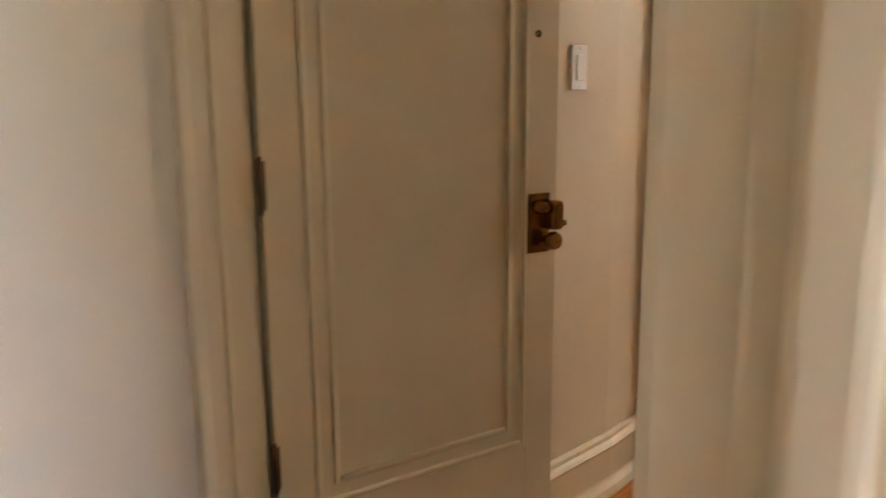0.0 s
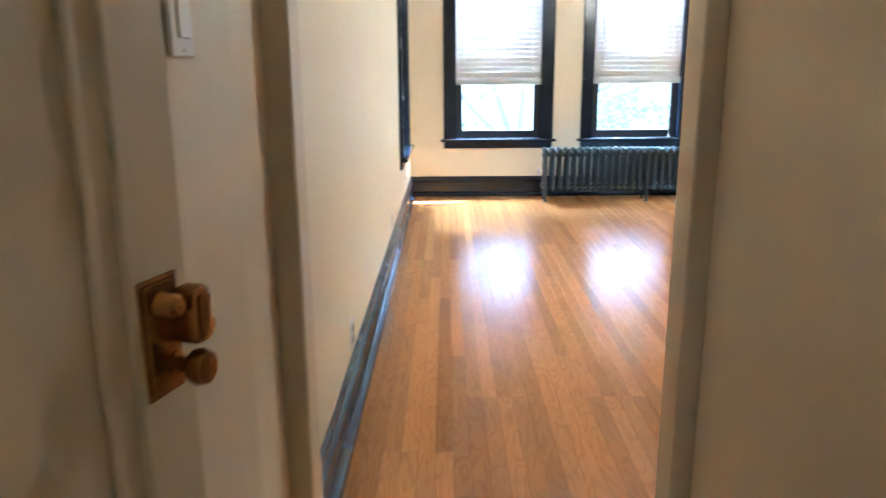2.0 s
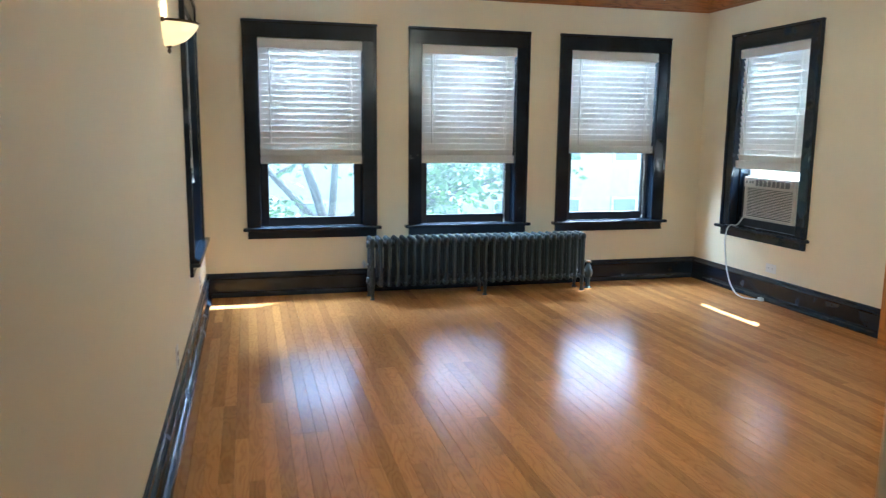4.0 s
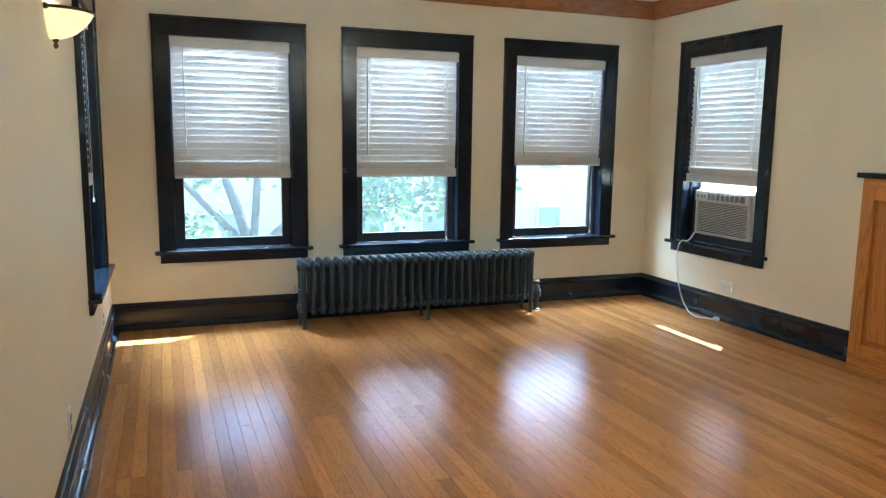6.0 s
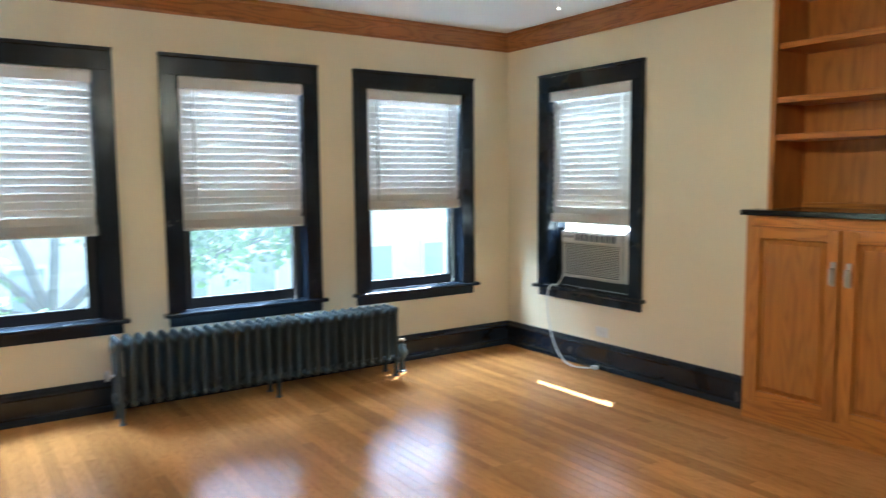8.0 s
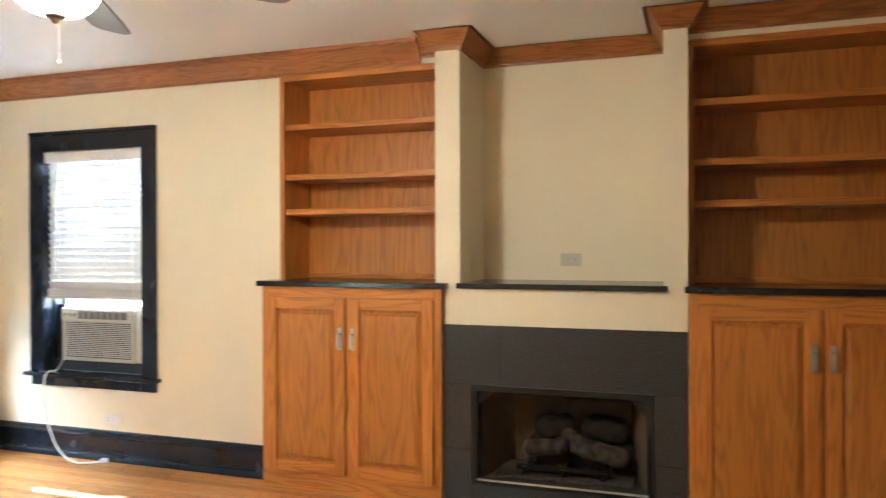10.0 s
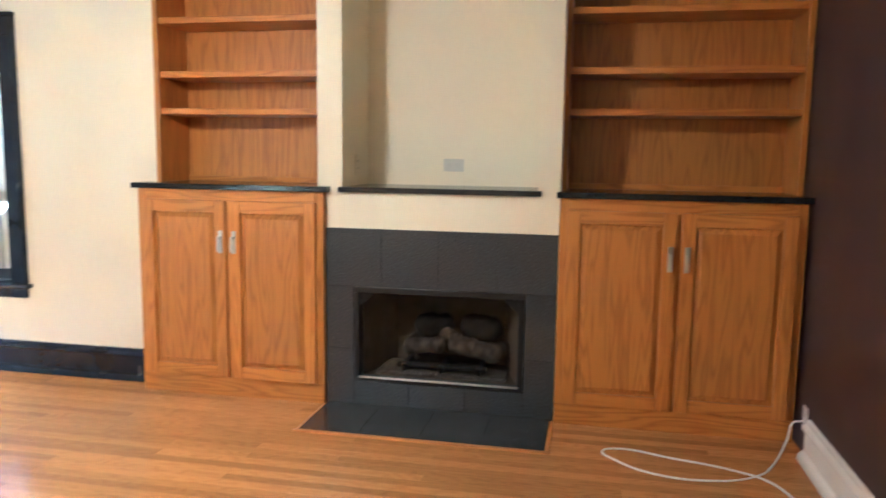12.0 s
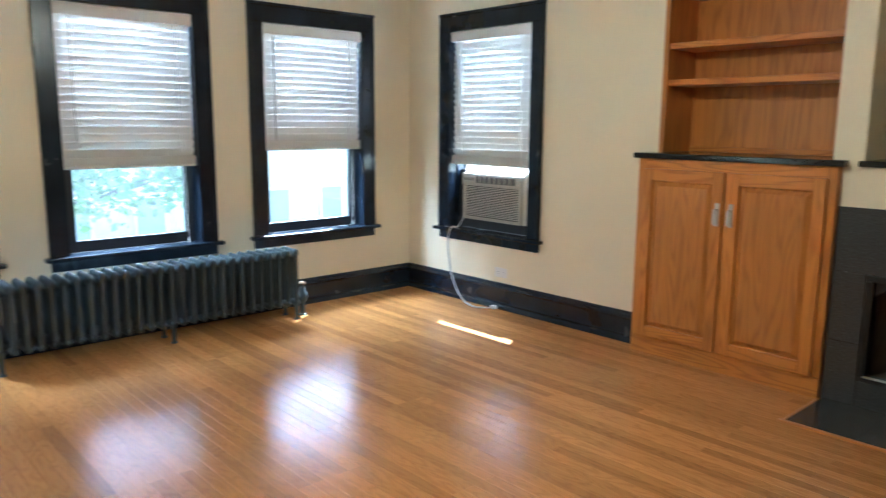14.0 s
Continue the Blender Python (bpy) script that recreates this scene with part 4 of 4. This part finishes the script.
hearth()
cbl = cable("white_cable", [(4.53, S + 0.016, 0.150), (4.50, S + 0.06, 0.150), (4.42, 6.20, 0.10), (4.33, 6.27, 0.015), (4.20, 6.37, 0.006), (4.114, 6.563, 0.006), (4.13, 6.785, 0.006),
                            (4.241, 6.942, 0.006), (4.33, 6.995, 0.006), (4.372, 6.936, 0.006), (4.318, 6.696, 0.006), (4.223, 6.44, 0.012), (4.14, 6.33, 0.014), (4.03, 6.27, 0.006),
                            (3.6, 6.20, 0.006), (3.0, 6.17, 0.006)], 0.0045, WHITE)
tagged(cbl, "loose white cable looped on the floor beside the cabinet", "cable")


# ---- foyer door ----
def foyer_door(m, width):
    """Origin at the hinge on the floor, x along the leaf, -y the side seen."""
    top = thing("door_1", "warm white one-panel entrance door standing ajar", "door", m, kind="structure")
    h, st, t = 2.03, 0.092, 0.040
    za, zb = 0.30, h - 0.13
    bm = bmesh.new()
    box(bm, (0.004, 0, 0.008), (st, t, h), 0.002)
    box(bm, (width - st, 0, 0.008), (width, t, h), 0.002)
    box(bm, (st, 0, 0.008), (width - st, t, za), 0.002)
    box(bm, (st, 0, zb), (width - st, t, h), 0.002)
    box(bm, (st - 0.005, 0.010, za - 0.005), (width - st + 0.005, t - 0.01, zb + 0.005))
    leaf = part("leaf", bm, ENAMEL, top)
    bm = bmesh.new()
    for inset, f, y in ((0.0, 0.014, -0.0035), (0.014, 0.030, 0.005), (0.044, 0.016, 0.0015)):
        xa, xb, ca, cb = st + inset, width - st - inset, za + inset, zb - inset
        for lo, hi in (((xa, y, ca), (xa + f, 0.012, cb)), ((xb - f, y, ca), (xb, 0.012, cb)),
                       ((xa + f, y, ca), (xb - f, 0.012, ca + f)), ((xa + f, y, cb - f), (xb - f, 0.012, cb))):
            box(bm, lo, hi, 0.005 if f < 0.02 else 0.0)
    part("panel_moulding", bm, ENAMEL, leaf)
    for z in (0.42, 1.015, 1.70):
        bm = bmesh.new()
        tube(bm, (0.0, -0.004, z - 0.050), (0.0, -0.004, z + 0.050), 0.0065, seg=10)
        ball(bm, (0, -0.004, z + 0.053), 0.006, seg=8)
        ball(bm, (0, -0.004, z - 0.053), 0.006, seg=8)
        box(bm, (0.0, -0.001, z - 0.048), (0.012, 0.002, z + 0.048))
        part("hinge", bm, BRONZE, top, "dark metal hinge", True)
    bm = bmesh.new()
    lathe(bm, [(0.002, 0.0), (0.007, 0.0), (0.009, 0.003), (0.006, 0.004)], pose(width - 0.068, 0, 1.335, 90, 0, 0), 12)
    part("peephole", bm, BRONZE, top)
    xc, z0, z1 = width - 0.055, 0.806, 0.955
    bm = bmesh.new()
    box(bm, (xc - 0.040, -0.005, z0), (xc + 0.030, 0.0, z1), 0.003)
    box(bm, (xc - 0.034, -0.008, z0 + 0.006), (xc + 0.024, -0.004, z1 - 0.006), 0.003)
    lock = part("lock_plate", bm, BRASS, top, "worn brass lock plate")
    bm = bmesh.new()
    box(bm, (xc + 0.012, -0.042, z0 + 0.058), (xc + 0.046, -0.006, z1 - 0.018), 0.009)
    box(bm, (xc + 0.018, -0.046, z0 + 0.066), (xc + 0.040, -0.040, z1 - 0.028), 0.005)
    box(bm, (xc + 0.044, -0.034, z0 + 0.066), (xc + 0.062, -0.018, z0 + 0.080), 0.002)
    part("rim_latch", bm, BRASS, lock, "brass rim latch", True)
    bm = bmesh.new()
    lathe(bm, [(0.002, 0.052), (0.012, 0.052), (0.020, 0.048), (0.0235, 0.038), (0.021, 0.028), (0.011, 0.022), (0.010, 0.006), (0.016, 0.004), (0.016, 0.0)],
          pose(xc + 0.010, -0.006, z0 + 0.034, 90, 0, 0), 18)
    part("knob", bm, BRASS, lock, "round brass knob", True)
    bm = bmesh.new()
    lathe(bm, [(0.002, 0.030), (0.010, 0.030), (0.015, 0.024), (0.015, 0.010), (0.018, 0.006), (0.018, 0.0)], pose(xc - 0.008, -0.006, z1 - 0.034, 90, 0, 0), 14)
    part("cylinder", bm, BRASS, lock, "", True)
    return top


HX, HY = 0.350, 4.955
foyer_door(pose(HX, HY, 0, 0, 0, 73.5), 0.765)
bm = bmesh.new()
box(bm, (0.32, 4.800, 0), (0.337, 4.950, 2.13), 0.003)
box(bm, (0.32, 4.797, 0), (0.349, 4.821, 2.13), 0.006)
box(bm, (0.32, 4.865, 0), (0.343, 4.880, 2.13), 0.004)
tagged(part("door_casing", bm, ENAMEL), "warm white moulded casing beside the entrance door", "casing", kind="structure")
bm = bmesh.new()
box(bm, (1.470, HALL - 0.010, 0), (1.60, HALL, 2.13), 0.004)
box(bm, (1.488, HALL - 0.024, 0), (1.520, HALL - 0.008, 2.13), 0.009)
tagged(part("door_casing_hall", bm, ENAMEL), "warm white moulded casing at the wall's end", "casing", kind="structure")


# ---- outside ----
STREET = -4.2
bm = bmesh.new()
bmesh.ops.create_grid(bm, x_segments=2, y_segments=2, size=600, matrix=Matrix.Translation((0, 0, STREET)))
tagged(part("ground", bm, GROUND), "dry lawn and paths below the windows", "ground", kind="structure")


def tree(m, seed, fork, limbs, leaves):
    """A tapered trunk up to a fork, main limbs given by direction, length and girth, smaller boughs, and many small leaves."""
    rng = random.Random(seed)
    top = thing("tree", "leafy street tree with spreading limbs outside the windows", "tree", m)
    tips, wood_v, wood_f = [], [], []

    def bough(a, b, r1, r2):
        side = (b - a).orthogonal().normalized()
        other = (b - a).normalized().cross(side)
        k = len(wood_v)
        for p, r in ((a, r1), (b, r2)):
            wood_v.extend(p + (side * math.cos(q * 0.7854) + other * math.sin(q * 0.7854)) * r for q in range(8))
        wood_f.extend((k + q, k + (q + 1) % 8, k + 8 + (q + 1) % 8, k + 8 + q) for q in range(8))

    def grow(p, d, r, length, depth):
        steps = 5
        for i in range(steps):
            q = p + d * (length / steps)
            bough(p, q + d * r * 0.3, r, r * 0.87)
            p, r = q, r * 0.87
            bend = 0.07 if depth == 1 else 0.18
            d = (d + Vector((rng.uniform(-bend, bend), rng.uniform(-bend, bend), rng.uniform(-0.02, 0.07)))).normalized()
            if depth >= 2:
                tips.append(p.copy())
            if depth < 3 and i >= 1 and rng.random() < 0.8:
                a = rng.uniform(0, 6.28)
                side = Vector((math.cos(a), math.sin(a), rng.uniform(-0.3, 0.6)))
                grow(p, (d * 0.6 + side * rng.uniform(0.6, 1.0)).normalized(), r * rng.uniform(0.35, 0.55), length * rng.uniform(0.35, 0.55), depth + 1)

    base = Vector((0, 0, 0))
    for i in range(6):
        nxt = Vector((0.05 * math.sin(i), 0.04 * math.cos(i * 1.7), fork * (i + 1) / 6))
        bough(base, nxt, 0.20 - 0.016 * i, 0.184 - 0.016 * i)
        base = nxt
    for d, length, r in limbs:
        grow(base - Vector((0, 0, 0.05)), Vector(d).normalized(), r, length, 1)
    me = bpy.data.meshes.new("trunk")
    me.from_pydata(wood_v, [], wood_f)
    me.materials.append(BARK)
    me.shade_smooth()
    new("trunk", me).parent = top
    verts, faces = [], []
    for i in range(leaves):
        c = rng.choice(tips) + Vector((rng.gauss(0, 0.20), rng.gauss(0, 0.20), rng.gauss(0, 0.17)))
        a = Vector((rng.uniform(-1, 1), rng.uniform(-1, 1), rng.uniform(-0.6, 0.6))).normalized()
        b = a.cross(Vector((rng.uniform(-1, 1), rng.uniform(-1, 1), rng.uniform(-1, 1)))).normalized()
        s = rng.uniform(0.04, 0.085)
        n = len(verts)
        verts += [c - a * s, c - b * s * 0.55 + a * s * 0.1, c + a * s, c + b * s * 0.55 + a * s * 0.1]
        faces.append((n, n + 1, n + 2, n + 3))
    me = bpy.data.meshes.new("crown")
    me.from_pydata(verts, [], faces)
    me.materials.append(LEAF)
    crown_ob = new("crown", me)
    crown_ob.parent = top
    tagged(crown_ob, "loose crown of green leaves", kind="stuff")
    return top


tree(pose(2.05, 16.5, STREET), 4, 4.0, [((-0.30, 0.1, 1), 3.4, 0.075), ((-0.85, 0.2, 1), 3.0, 0.060), ((-1.0, -0.1, 0.34), 2.6, 0.055), ((0.06, -0.2, 1), 3.2, 0.060),
                                        ((0.75, 0.2, 0.62), 3.6, 0.070), ((0.95, -0.15, 0.30), 2.4, 0.045)], 9000)
tree(pose(-2.6, 20.5, STREET), 9, 4.6, [((-0.5, 0.1, 1), 3.2, 0.07), ((0.6, 0.2, 0.9), 3.2, 0.07), ((0.9, -0.2, 0.4), 2.8, 0.06), ((-0.9, 0.1, 0.5), 2.8, 0.06)], 7000)


def far_building(m, width, height):
    top = thing("apartment_building", "pale brick apartment building across the street", "building", m)
    bm = bmesh.new()
    box(bm, (-width / 2, 0, 0), (width / 2, 9, height))
    part("wall", bm, FACADE, top)
    slab("cornice", (-width / 2 - 0.2, -0.25, height), (width / 2 + 0.2, 9.2, height + 0.5), FACADE_TRIM, top, 0.03)
    frame_bm = bmesh.new()
    box(frame_bm, (-0.62, -0.06, 0), (0.62, 0.02, 1.7), 0.02)
    fm = as_mesh("window", frame_bm, FACADE_TRIM)
    pane_bm = bmesh.new()
    box(pane_bm, (-0.5, -0.07, 0.12), (0.5, -0.055, 1.58))
    pm = as_mesh("window_pane", pane_bm, DARKPANE)
    for z in (1.2, 4.3, 7.4):
        x = -width / 2 + 1.6
        while x < width / 2 - 1:
            w = new("window", fm)
            w.parent = top
            w.location = (x, 0, z)
            p = new("window_pane", pm)
            p.parent = w
            x += 2.6
    return top


far_building(pose(3, 34, STREET), 34, 10)

# ---- floor boards ----
bm = bmesh.new()
box(bm, (0.0, 2.7, -0.20), (5.7, N + OUT, -0.016))
floor = tagged(part("floor", bm, FLOOR), "glossy honey oak strip floor", "floor", kind="structure")
BOARD, UNIT, ROW0, START = 0.0555, 0.40, 0.30, 3.725
boards = {n: None for n in range(1, 7)}


def board_shape(n):
    """Corners and faces of one board, with eased top edges, from its near end."""
    g, b, top = 0.0003, 0.0006, 0.0
    w, l = BOARD / 2 - g, n * UNIT - g
    v = [(-w, g, -0.016), (w, g, -0.016), (w, l, -0.016), (-w, l, -0.016), (-w, g, top - b), (w, g, top - b), (w, l, top - b), (-w, l, top - b),
         (-w + b, g + b, top), (w - b, g + b, top), (w - b, l - b, top), (-w + b, l - b, top)]
    f = [(8, 9, 10, 11)] + [(i, (i + 1) % 4, 4 + (i + 1) % 4, 4 + i) for i in range(4)] + [(4 + i, 4 + (i + 1) % 4, 8 + (i + 1) % 4, 8 + i) for i in range(4)]
    return v, f


rng = random.Random(21)
laid, rest_v, rest_f = 0, [], []
rows = int((E + 0.75 - ROW0) / BOARD)
for r in range(rows):
    left, y = 20, START
    first = True
    while left > 0:
        n = min(left, rng.choice((1, 2, 2, 3, 3, 4, 4, 5, 6)))
        x = ROW0 + (r + 0.5) * BOARD
        if W < x < 4.4 and 6.4 < y < 9.6 and laid < 300:
            if boards[n] is None:
                me = bpy.data.meshes.new("board")
                me.from_pydata(*[board_shape(n)[0], [], board_shape(n)[1]])
                me.materials.append(FLOOR)
                boards[n] = me
            ob = new("board", boards[n])
            ob.parent = floor
            ob.location = (x, y, rng.uniform(-0.0002, 0.0002))
            laid += 1
        else:
            v, f = board_shape(n)
            k = len(rest_v)
            dz = rng.uniform(-0.0002, 0.0002)
            rest_v += [(a + x, b + y, c + dz) for a, b, c in v]
            rest_f += [tuple(i + k for i in q) for q in f]
        y += n * UNIT
        left -= n
me = bpy.data.meshes.new("far_boards")
me.from_pydata(rest_v, [], rest_f)
me.materials.append(FLOOR)
far_boards = new("far_boards", me)
far_boards.parent = floor
tagged(far_boards, "oak floor strips further off", kind="stuff")
